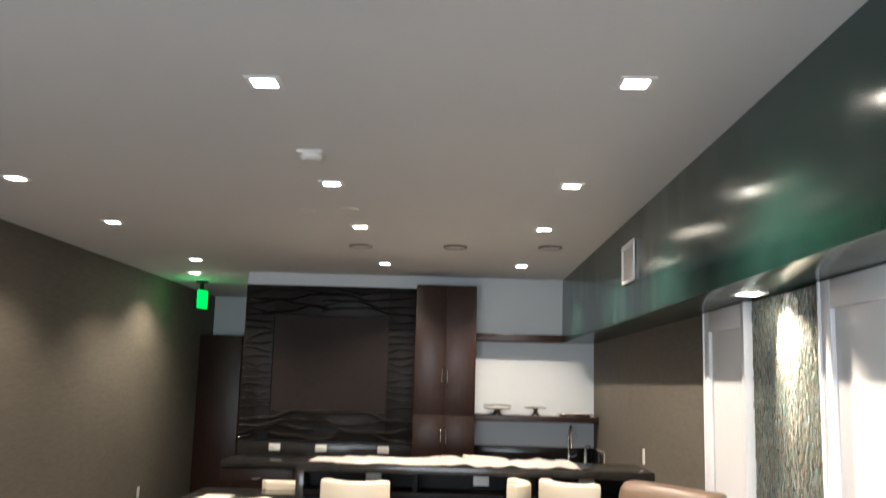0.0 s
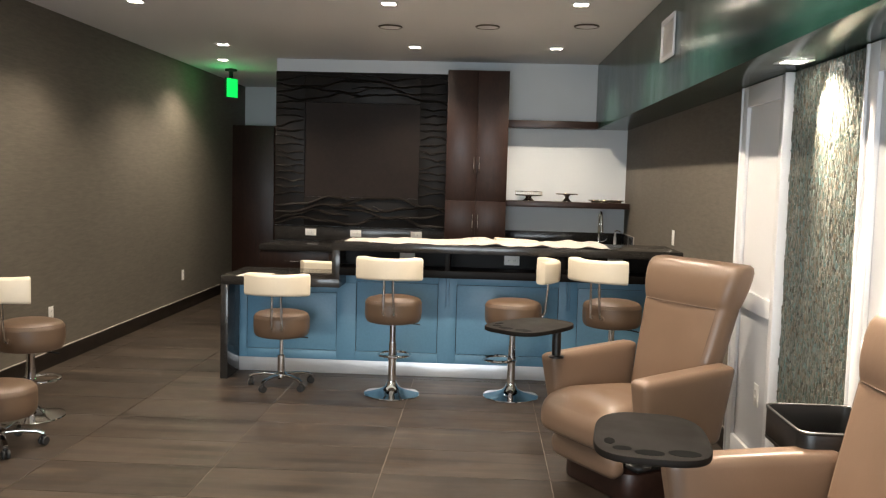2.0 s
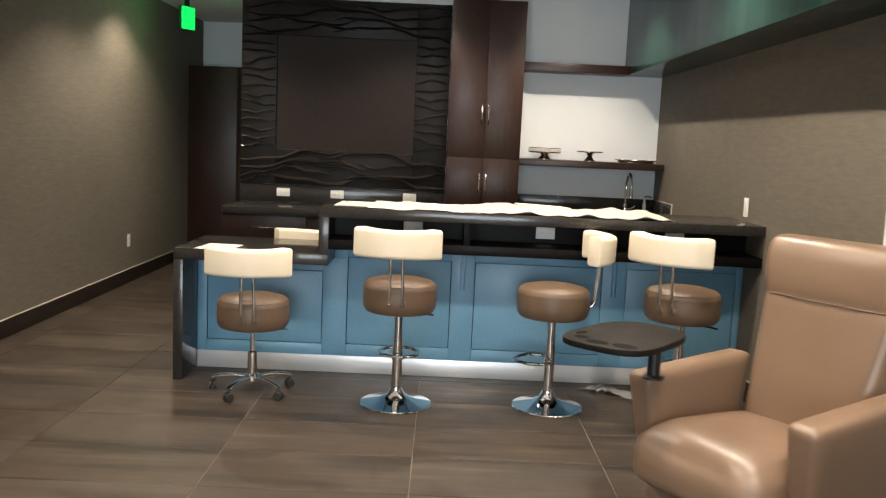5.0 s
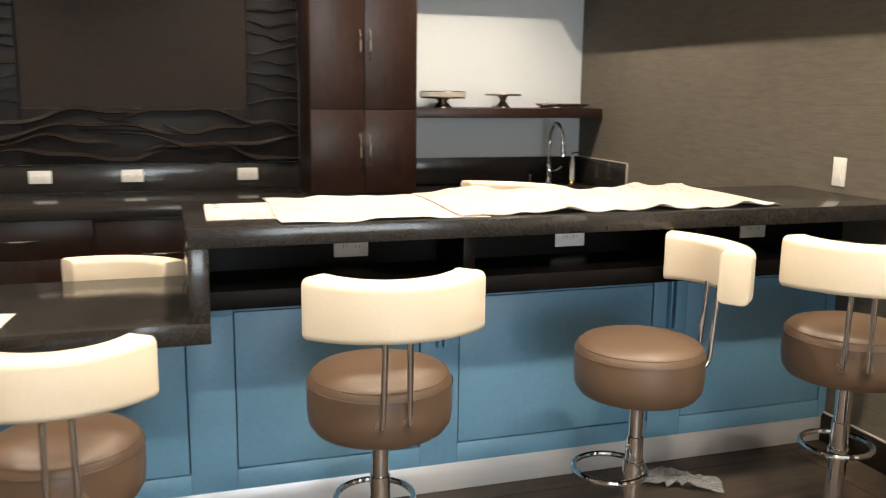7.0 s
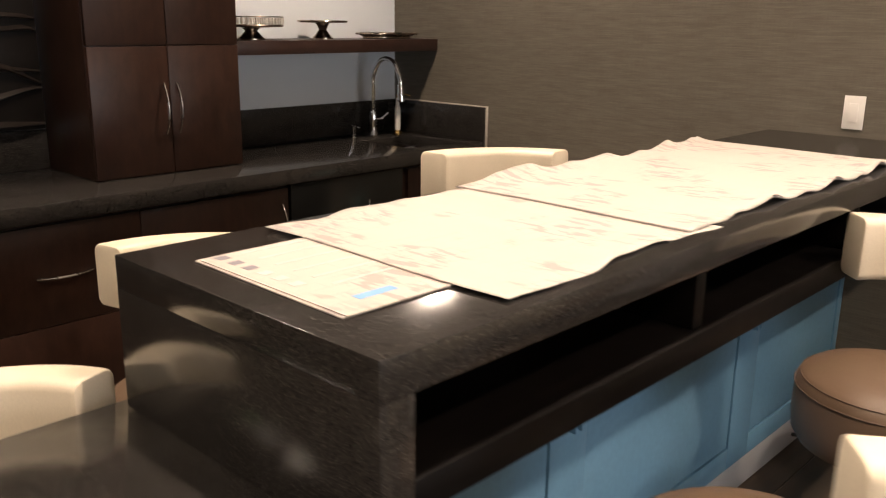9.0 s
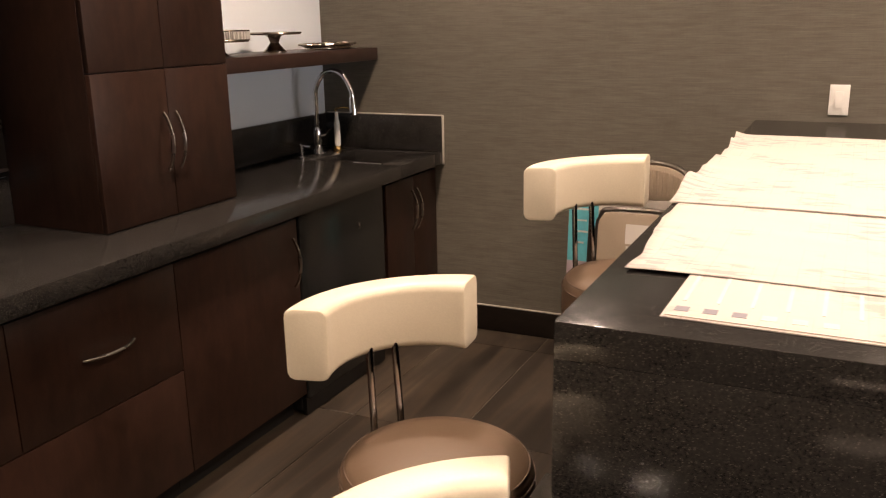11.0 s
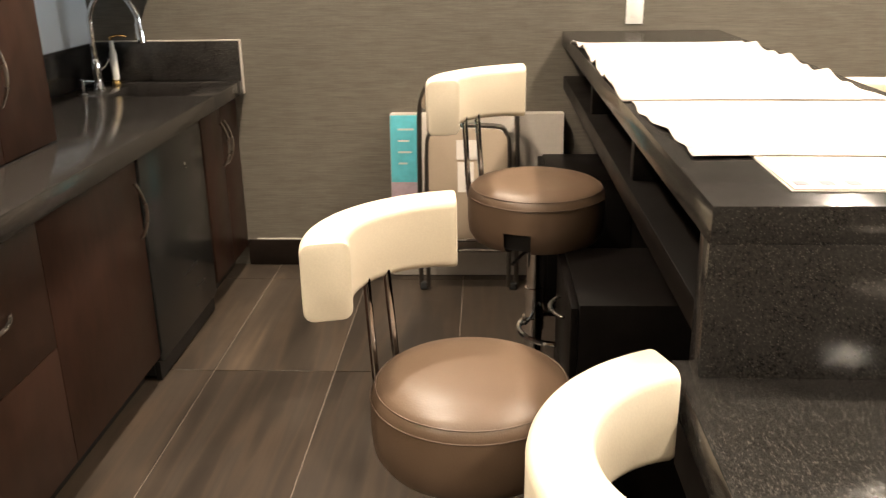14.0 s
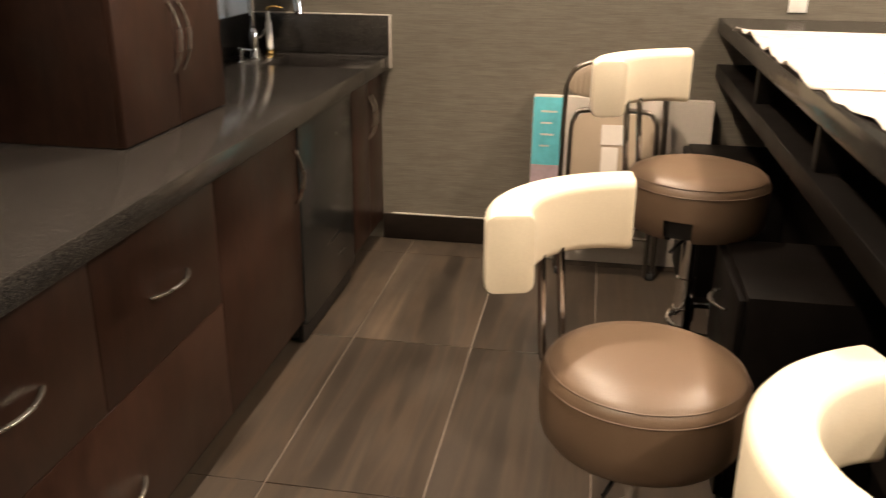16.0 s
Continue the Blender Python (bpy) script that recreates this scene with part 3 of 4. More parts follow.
for i in range(14):
    z = 1.375 + i * 0.074
    ridge(PX0 + 0.004, TX0 - 0.004, z, rng.uniform(0.008, 0.02), rng.uniform(0.3, 0.5), rng.uniform(0, 6), rng.uniform(-0.04, 0.04), 12)
    ridge(TX1 + 0.004, PX1 - 0.004, z + 0.02, rng.uniform(0.008, 0.02), rng.uniform(0.3, 0.5), rng.uniform(0, 6), rng.uniform(-0.05, 0.05), 12)
for i in range(4):
    z = 1.085 + i * 0.070
    cut = (PX0 + 1.05, PX0 + 0.70, PX0 + 1.15, PX0 + 0.80)[i]
    ridge(PX0 + 0.004, cut + 0.10, z, 0.036, (1.05, 0.85, 1.15, 0.95)[i], 1.7 * i, 0.04, 40, 1.35)
    ridge(cut - 0.10, PX1 - 0.004, z + 0.012, 0.038, (0.95, 1.1, 0.85, 1.0)[i], 2.1 * i + 1.0, -0.05, 40, 1.35)
    ridge(PX0 + 0.004, PX0 + 1.0, 2.395 + i * 0.066, 0.028, 0.80 + 0.08 * i, 1.9 * i, 0.03, 34, 1.2)
    ridge(PX0 + 0.80, PX1 - 0.004, 2.40 + i * 0.068, 0.028, 1.0 - 0.06 * i, 1.4 * i + 1.0, -0.03, 34, 1.2)


def bow_handle(length, parent, m, material=None):
    """A slim bowed bar pull, upright, standing off along -y."""
    pts = [(0, -0.004 - 0.030 * math.sin(math.pi * i / 14) ** 0.8, -length / 2 + length * i / 14) for i in range(15)]
    return part("handle", sweep(pts, round_rect(0.012, 0.006, 0.0028, 2), (1, 0, 0)), material or NICKEL, parent, "bowed brushed-nickel pull", m)


# tall cabinet on the counter
CX0, CX1, CY = -0.291, 0.325, 8.60
tall = thing("tall_cabinet", "tall espresso wooden cabinet with four doors", "cabinet", m=pose(0, 0, 0.877))
part("carcass", bx(CX0, CX1, CY + 0.021, YN - 0.003, 0.0, 1.78, 0.002), WOOD, tall)
cm = (CX0 + CX1) / 2
for x0, x1, hx in ((CX0 + 0.001, cm - 0.0015, cm - 0.027), (cm + 0.0015, CX1 - 0.001, cm + 0.027)):
    for z0, z1, hz in ((0.002, 0.476, 0.246), (0.480, 1.779, 0.835)):
        d = part("door", bx(x0, x1, CY, CY + 0.0205, z0, z1, 0.002), WOOD, tall)
        bow_handle(0.185 if z0 < 0.1 else 0.16, d, pose(hx, CY, hz))

CAULK = surface("pale_caulk", (0.52, 0.47, 0.41), 0.6, var=0.12, scales=(8, 60), bump=0.05)
for nm, b in (("trim_west", bx(XW + 0.001, XW + 0.010, YS + 0.01, YH - 0.02, 0.1255, 0.131, 0.001)), ("trim_east", bx(XE - 0.010, XE - 0.001, 4.89, 8.355, 0.1255, 0.131, 0.001)), ("trim_splash_top", bx(XE - 0.012, XE - 0.001, 8.36, YN - 0.021, 1.0455, 1.0505, 0.001)), ("trim_splash_end", bx(XE - 0.012, XE - 0.001, 8.352, 8.3595, 0.815, 1.050, 0.001))):
    structure(nm, b, CAULK, "thin line of pale caulk along the edge", "trim")
# backsplash strips
structure("backsplash_panel", bx(-2.122, CX0 - 0.002, YN - 0.020, YN - 0.001, 0.877, PZ0 - 0.003, 0.002), GRANITE, "black granite backsplash strip under the carved panel", "backsplash")
structure("backsplash_sink", bx(CX1 + 0.002, XE - 0.022, YN - 0.020, YN - 0.001, 0.877, 1.045, 0.002), GRANITE, "black granite backsplash behind the sink", "backsplash")
structure("backsplash_side", bx(XE - 0.020, XE - 0.001, 8.36, YN - 0.001, 0.877, 1.045, 0.002), GRANITE, "black granite side splash on the wall", "backsplash")
for x in (-1.735, -1.252, -0.605):
    outlet(YN - 0.0205, 0.966, x, 0, rocker=False, wide=True, label="white socket plate on the granite backsplash")

# shelves
shelf_hi = thing("wall_shelf", "dark wooden wall shelf under the soffit", "shelf", m=pose(0, 0, 2.115))
part("board", bx(CX1 + 0.002, SX - 0.003, 8.785, YN - 0.002, 0, 0.072, 0.002), WOOD_X, shelf_hi)
shelf_lo = thing("wall_shelf", "thick dark wooden shelf with cake stands", "shelf", m=pose(0, 0, 1.307))
part("board", bx(CX1 + 0.002, XE - 0.002, 8.70, YN - 0.002, 0, 0.058, 0.003), WOOD_X, shelf_lo)
SHELF = 1.3652


def cake_stand(x, y, r, h, label, gallery):
    ob = thing("cake_stand", label, "cake stand", "cake stands on the shelf", pose(x, y, SHELF))
    part("foot", lathe([(r * 0.42, 0.0), (r * 0.42, 0.006), (r * 0.34, 0.014), (r * 0.2, 0.035), (r * 0.16, h * 0.55), (r * 0.22, h - 0.012), (r * 0.3, h - 0.004)], 32), SILVER, ob)
    part("plate", lathe([(r * 0.3, h - 0.0035), (r * 0.95, h), (r, h + 0.006), (r * 0.98, h + 0.010), (r * 0.9, h + 0.006), (0.004, h + 0.006)], 40), SILVER, ob)
    if gallery:
        part("gallery_rim", tube(ring(r * 0.985, h + 0.042, n=48), 0.003, 6, True), SILVER, ob)
        for i in range(44):
            a = 2 * math.pi * i / 44
            part("crystal", moved(bx(-0.004, 0.004, -0.004, 0.004, h + 0.0105, h + 0.0385, 0.001, 1), pose(r * 0.97 * math.cos(a), r * 0.97 * math.sin(a), 0)), CRYSTAL, ob)
    return ob


CRYSTAL = surface("crystal_bead", (0.62, 0.58, 0.52), 0.12, 0.3, 0.2, bump=0.0)
cake_stand(0.562, 8.85, 0.142, 0.055, "silver cake stand with a crystal gallery rim", True)
cake_stand(0.957, 8.85, 0.118, 0.075, "low silver pedestal cake stand", False)
dish = thing("serving_dish", "shallow silver serving dish with a scalloped rim", "dish", m=pose(1.36, 8.84, SHELF))
part("bowl", prism([((0.15 + 0.006 * math.cos(6 * a)) * math.cos(a), (0.085 + 0.004 * math.cos(6 * a)) * math.sin(a)) for a in [2 * math.pi * i / 48 for i in range(48)]], 0.0, 0.012, 0.003), SILVER, dish)
part("rim", tube([((0.172 + 0.008 * math.cos(12 * a)) * math.cos(a), (0.105 + 0.006 * math.cos(12 * a)) * math.sin(a), 0.024) for a in [2 * math.pi * i / 72 for i in range(72)]], 0.005, 6, True), SILVER, dish)
part("flare", sweep([((0.16) * math.cos(a), 0.094 * math.sin(a), 0.016) for a in [2 * math.pi * i / 48 for i in range(48)]], [(-0.012, -0.006), (0.012, 0.005), (0.012, 0.008), (-0.012, -0.003)], closed=True), SILVER, dish)

# ---------------------------------------------------------------- back counter
top = thing("back_countertop", "long polished black granite countertop with a sink cut-out", "countertop", m=pose(0, 0, 0.815))
SK = (1.15, 1.49, 8.47, 8.80)
for a, b, c, d in ((-2.122, SK[0], 8.36, YN - 0.002), (SK[1], XE - 0.002, 8.36, YN - 0.002), (SK[0], SK[1], 8.36, SK[2]), (SK[0], SK[1], SK[3], YN - 0.002)):
    part("slab", bx(a, b, c, d, 0, 0.06, 0.0025), GRANITE, top)
sink = thing("sink", "dark undermount bar sink with a drain", "sink", m=pose(0, 0, 0.64))
part("basin", merged(bx(SK[0] - 0.012, SK[1] + 0.012, SK[2] - 0.012, SK[3] + 0.012, 0, 0.012), bx(SK[0] - 0.012, SK[0], SK[2] - 0.012, SK[3] + 0.012, 0.012, 0.174), bx(SK[1], SK[1] + 0.012, SK[2] - 0.012, SK[3] + 0.012, 0.012, 0.174), bx(SK[0], SK[1], SK[2] - 0.012, SK[2], 0.012, 0.174), bx(SK[0], SK[1], SK[3], SK[3] + 0.012, 0.012, 0.174)), STEEL, sink)
part("drain", moved(lathe([(0.035, 0.0122), (0.035, 0.016), (0.02, 0.014), (0.003, 0.014)], 24), pose((SK[0] + SK[1]) / 2, (SK[2] + SK[3]) / 2, 0)), CHROME, sink)
COUNTER = 0.8752
tap = thing("faucet", "tall chrome gooseneck pull-down faucet", "faucet", m=pose(1.305, 8.89, COUNTER))
part("base", lathe([(0.027, 0), (0.027, 0.006), (0.020, 0.014), (0.017, 0.055), (0.0185, 0.11), (0.013, 0.13)], 24), CHROME, tap)
part("spout", tube(bend([(0, 0, 0.125), (0, 0.0, 0.25), (0, -0.004, 0.31), (0, -0.045, 0.375), (0, -0.10, 0.395), (0, -0.155, 0.375), (0, -0.195, 0.31), (0, -0.202, 0.27)], 6), 0.0115, 12, up=(1, 0, 0)), CHROME, tap)
part("spray_head", moved(lathe([(0.013, 0), (0.0175, 0.004), (0.017, 0.05), (0.0135, 0.085)], 20), pose(0, -0.206, 0.19, -4)), CHROME, tap)
part("lever", tube(bend([(0.016, 0, 0.085), (0.05, -0.01, 0.088), (0.085, -0.02, 0.115)], 5), 0.006, 8), CHROME, tap)
filt = thing("water_dispenser", "slim brass and white filtered-water tap with a lever", "tap", m=pose(1.472, 8.885, COUNTER))
part("base", lathe([(0.022, 0), (0.022, 0.008), (0.014, 0.02)], 20), BRASS, filt)
part("body", lathe([(0.0135, 0.0202), (0.015, 0.03), (0.015, 0.13), (0.010, 0.15), (0.008, 0.185)], 20), PLASTIC, filt)
part("lever", tube(bend([(0, 0, 0.187), (0.0, 0.004, 0.198), (0.02, -0.02, 0.205), (0.045, -0.05, 0.198)], 5), 0.005, 8), BRASS, filt)
soap = thing("soap_pump", "short chrome soap pump beside the faucet", "soap dispenser", m=pose(1.18, 8.90, COUNTER))
part("collar", lathe([(0.020, 0), (0.020, 0.005), (0.009, 0.010), (0.009, 0.045)], 20), CHROME, soap)
part("nozzle", merged(lathe([(0.013, 0.0452), (0.013, 0.062), (0.009, 0.066)], 20), tube([(0, -0.01, 0.056), (0, -0.05, 0.054)], 0.005, 8)), CHROME, soap)

FY = 8.40


def base_unit(label, x0, x1, fronts, toe=0.10):
    """A floor cabinet; fronts: (x0, x1, z0, z1, handle x, handle z, upright)."""
    ob = thing("base_cabinet", label, "cabinet", "cabinets under the back counter", pose(0, 0, 0))
    part("carcass", bx(x0 + 0.001, x1 - 0.001, FY + 0.0205, YN - 0.003, toe, 0.812, 0.001), WOOD, ob)
    part("toe_kick", bx(x0 + 0.001, x1 - 0.001, FY + 0.07, FY + 0.085, 0.001, toe - 0.001, 0), BLACK, ob)
    for a, b, z0, z1, hx, hz, upright in fronts:
        f = part("door" if upright else "drawer_front", bx(a + 0.0015, b - 0.0015, FY, FY + 0.020, z0, z1, 0.002), WOOD, ob)
        bow_handle(0.185, f, pose(hx, FY, hz) if upright else pose(hx, FY, hz, 0, 90, 0))
    return ob


def drawers(x0, x1, splits):
    m = (x0 + x1) / 2
    return [(x0, x1, a + 0.0015, b - 0.0015, m, b - 0.17 if b - a > 0.25 else (a + b) / 2, False) for a, b in splits]


base_unit("espresso drawer cabinet with bowed metal pulls", -2.13, -1.43, drawers(-2.13, -1.43, ((0.10, 0.36), (0.36, 0.61), (0.61, 0.808))))
base_unit("espresso cabinet with two drawers over a wide one", -1.43, -0.243, [(-1.43, -0.83, 0.4515, 0.795, -1.115, 0.622, False), (-0.83, -0.243, 0.4515, 0.795, -0.525, 0.622, False), (-1.43, -0.243, 0.10, 0.4485, -0.825, 0.225, False)])
base_unit("espresso single-door cabinet with a bowed metal pull", -0.243, 0.400, [(-0.243, 0.400, 0.10, 0.795, 0.365, 0.635, True)])
base_unit("espresso two-door sink cabinet beside the wall", 1.045, XE - 0.004, [(1.075, 1.335, 0.10, 0.795, 1.31, 0.64, True), (1.335, 1.574, 0.10, 0.795, 1.36, 0.64, True)])
dw = thing("undercounter_fridge", "black stainless undercounter appliance with a plain door", "appliance", m=pose(0, 0, 0))
part("case", bx(0.404, 1.041, FY + 0.031, YN - 0.01, 0.02, 0.812, 0.002), BLACK, dw)
part("door", bx(0.408, 1.037, FY - 0.006, FY + 0.030, 0.075, 0.806, 0.004), APPLIANCE, dw, "dark glossy steel door")
part("badge", bx(0.83, 0.835, FY - 0.0075, FY - 0.0062, 0.66, 0.685, 0), NICKEL, dw)
part("plinth", bx(0.41, 1.036, FY + 0.012, FY + 0.030, 0.002, 0.072, 0), BLACK, dw)
part("foot", moved(lathe([(0.016, 0.001), (0.016, 0.008), (0.008, 0.010), (0.008, 0.0195)], 12), pose(0.45, FY + 0.06, 0)), BLACK, dw)

# ---------------------------------------------------------------- island
IX0, IXL, IX1 = -1.027, -1.873, XE - 0.002
IY0, IY1 = 6.288, 6.950
island = thing("bar_island", "blue-panelled bar island with black granite tops", "bar counter", m=pose(0, 0, 0))
part("bar_top", bx(IX0, IX1, IY0, IY1, 1.012, 1.07, 0.0014), GRANITE, island, "polished black granite bar top")
part("bar_end", bx(IX0, IX0 + 0.058, IY0, IY1, 0.7933, 1.0118, 0.0005), GRANITE, island, "black granite waterfall end")
part("low_top", bx(IXL, IX0 + 0.058, IY0, 6.978, 0.728, 0.793, 0.0014), GRANITE, island, "lower black granite desk top")
part("low_end", bx(IXL, IXL + 0.055, IY0, 6.978, 0.002, 0.7278, 0.0005), GRANITE, island, "black granite waterfall leg")
SHX = IX0 + 0.0585
part("shelf_board", bx(SHX, IX1, IY0 + 0.012, IY1 - 0.012, 0.824, 0.880, 0.002), DARK, island, "dark wooden shelf board")
part("niche_back", bx(SHX, IX1, 6.60, 6.64, 0.8805, 1.0115, 0), DARK, island)
for x in (-0.16, 0.70):
    part("divider", bx(x - 0.02, x + 0.02, IY0 + 0.03, 6.5995, 0.8805, 1.0115, 0.001), DARK, island)
    part("divider", bx(x - 0.02, x + 0.02, 6.6405, IY1 - 0.03, 0.8805, 1.0115, 0.001), DARK, island)
FRONT = 6.60
part("core", bx(IXL + 0.056, IX1, FRONT + 0.02, 6.70, 0.002, 0.727, 0), DARK, island)
part("upper_core", bx(SHX, IX1, FRONT + 0.02, 6.70, 0.7275, 0.8235, 0), DARK, island)
part("low_apron", bx(IXL + 0.056, SHX, 6.93, 6.96, 0.60, 0.727, 0.001), DARK, island)
PANELS = [(-1.757, -1.037, 0.183, 0.648), (-0.884, -0.237, 0.186, 0.742), (-0.092, 0.705, 0.186, 0.742), (0.853, 1.536, 0.186, 0.742)]
xs = [IXL + 0.056] + [v for p in PANELS for v in p[:2]] + [IX1]
for i in range(0, len(xs), 2):
    part("stile", bx(xs[i] + 0.0005, xs[i + 1] - 0.0005, FRONT, FRONT + 0.0195, 0.112, 0.727 if xs[i] < -1.03 else 0.8235, 0.0015), BLUE, island)
part("stile", bx(SHX, xs[3] - 0.0005, FRONT, FRONT + 0.0195, 0.7275, 0.8235, 0.0015), BLUE, island)
for x0, x1, z0, z1 in PANELS:
    zt = 0.7275 if x0 < -1.5 else 0.8235
    part("rail", bx(x0, x1, FRONT, FRONT + 0.0195, 0.112, z0, 0.0015), BLUE, island)
    part("rail", bx(x0, x1, FRONT, FRONT + 0.0195, z1, zt, 0.0015), BLUE, island)
    part("panel", bx(x0 + 0.004, x1 - 0.004, FRONT + 0.004, FRONT + 0.0185, z0 + 0.004, z1 - 0.004, 0.002), BLUE, island)
part("kick_plate", bx(IXL + 0.056, IX1, FRONT + 0.004, FRONT + 0.0195, 0.002, 0.1115, 0.001), STEEL, island, "brushed steel kick plate")
for x in (-0.165, 0.78):
    for s in (-0.012, 0.012):
        part("bracket", bx(x + s - 0.004, x + s + 0.004, FRONT - 0.028, FRONT - 0.0005, 0.565, 0.8235, 0.002), BLUE, island)
    part("bracket_arm", bx(x - 0.016, x + 0.016, IY0 + 0.08, FRONT - 0.0005, 0.812, 0.8235, 0.002), BLUE, island)
for x in (-0.487, 0.332, 1.132):
    outlet(6.5995, 0.945, x, 0, rocker=False, wide=True, label="white double socket inside the bar niche")


def pedestal(x0, x1, y1, z1, label):
    ob = thing("drawer_pedestal", label, "drawer unit", "drawer units under the bar", pose(0, 0, 0))
    part("carcass", bx(x0, x1, 6.705, y1 - 0.02, 0.04, z1, 0.002), DARK, ob)
    part("plinth", bx(x0 + 0.02, x1 - 0.02, 6.72, y1 - 0.06, 0.001, 0.0395, 0), BLACK, ob)
    n = 2
    for i in range(n):
        a, b = 0.045 + (z1 - 0.05) * i / n, 0.045 + (z1 - 0.05) * (i + 1) / n - 0.004
        f = part("drawer_front", bx(x0 + 0.001, x1 - 0.001, y1 - 0.0195, y1, a, b, 0.002), DARK, ob)
        bow_handle(0.14, f, pose((x0 + x1) / 2, y1, (a + b) / 2 + 0.05, 0, 90, 180))
    return ob


pedestal(-0.30, 0.12, 7.07, 0.60, "near-black drawer pedestal under the bar")
pedestal(1.02, 1.46, 7.05, 0.56, "near-black drawer pedestal beside the wall")


# ---------------------------------------------------------------- paper on the counters
def sheet(name, label, x0, x1, y0, y1, z, nx, ny, wave, seed, skew=0.0, curl=0.0, ride=0.0, over=0.1, flat=0.03):
    """A sheet of drawings that lies in soft waves, with a turned-up edge."""
    r = random.Random(seed)
    ph = [r.uniform(0, 6.28) for _ in range(6)]
    verts, faces = [], []
    for j in range(ny + 1):
        for i in range(nx + 1):
            u, v = i / nx, j / ny
            edge = max(abs(2 * v - 1) ** 3, 0.25)
            h = wave * (0.5 + 0.5 * math.sin(11 * u * (x1 - x0) * 1.6 + ph[0] + 2.2 * v)) ** 2 * edge
            h += 0.6 * wave * (0.5 + 0.5 * math.sin(37 * u * (x1 - x0) + ph[1] - 3 * v)) ** 2 * edge
            h += curl * max(0.0, (u - 0.93) / 0.07) ** 2 + curl * max(0.0, (v - 0.9) / 0.1) ** 2 * (0.5 + 0.5 * math.sin(7 * u + ph[2]))
            h *= min(1.0, u * (x1 - x0) / 0.16, (1 - u) * (x1 - x0) / flat) ** 2
            k = max(0.0, min(1.0, 1.6 - u * (x1 - x0) / over))
            h += ride * k * k * (3 - 2 * k)
            x = x0 + (x1 - x0) * u + 0.008 * math.sin(5 * v + ph[3])
            y = y0 + (y1 - y0) * v + skew * u + 0.012 * math.sin(6 * u + ph[4]) + 0.002 * math.sin(31 * u + ph[5])
            verts.append((x, y, z + h))
    for j in range(ny):
        for i in range(nx):
            a = j * (nx + 1) + i
            faces.append((a, a + 1, a + nx + 2, a + nx + 1))
    me = bpy.data.meshes.new(name)
    me.from_pydata(verts, [], faces)
    me.materials.append(PLAN)
    me.materials.append(PAPER_SHADE)
    me.shade_smooth()
    ob = tagged(new(name, me), label, "paper", "drawings on the bar")
    solid = ob.modifiers.new("thickness", "SOLIDIFY")
    solid.thickness, solid.offset, solid.material_offset_rim = 0.0009, 1.0, 1
    return ob


BAR = 1.0705
stack = thing("paper_stack", "small stack of printed sheets on the bar", "paper", m=pose(0, 0, BAR))
for i in range(2):
    part("sheet", prism([(-0.965 + 0.006 * i, 6.43 - 0.003 * i), (-0.70, 6.43 - 0.004 * i), (-0.685, 6.81), (-0.955 + 0.004 * i, 6.815 - 0.005 * i)], 0.0005 + 0.0022 * i, 0.0022 + 0.0022 * i), PLAN, stack)
part("print_bar", bx(-0.90, -0.825, 6.468, 6.488, 0.0046, 0.0050, 0), INK_BLUE, stack, "blue printed block")
for i in range(6):
    part("print_bar", bx(-0.93, -0.908, 6.78 - 0.04 * i, 6.80 - 0.04 * i, 0.0046, 0.0050, 0), INK_DARK if i < 3 else INK, stack)
    part("print_bar", bx(-0.88, -0.72, 6.79 - 0.048 * i, 6.796 - 0.048 * i, 0.0046, 0.0050, 0), INK, stack)
sheet("drawing_sheet", "large printed drawing sheet lying flat on the bar", -0.750, -0.08, 6.325, 6.925, BAR + 0.0006, 64, 30, 0.007, 3, ride=0.0058, flat=0.2)
for k in range(2):
    sheet("drawing_sheet", "wavy stack of large drawing sheets with curled edges", -0.175, 1.065, 6.330, 6.945, BAR + 0.0008 + 0.0026 * k, 110, 34, 0.012 + 0.001 * k, 8, 0.012, 0.010, ride=0.0018)
low_paper = thing("paper_sheet", "two printed sheets on the low granite top", "paper", m=pose(-1.64, 6.42, 0.7935, 0, 0, -6))
part("sheet", bx(-0.105, 0.105, 0.005, 0.135, 0.0, 0.0015, 0), PAPER, low_paper)
part("sheet", bx(-0.105, 0.105, -0.135, -0.002, 0.0, 0.0015, 0), PAPER, low_paper)


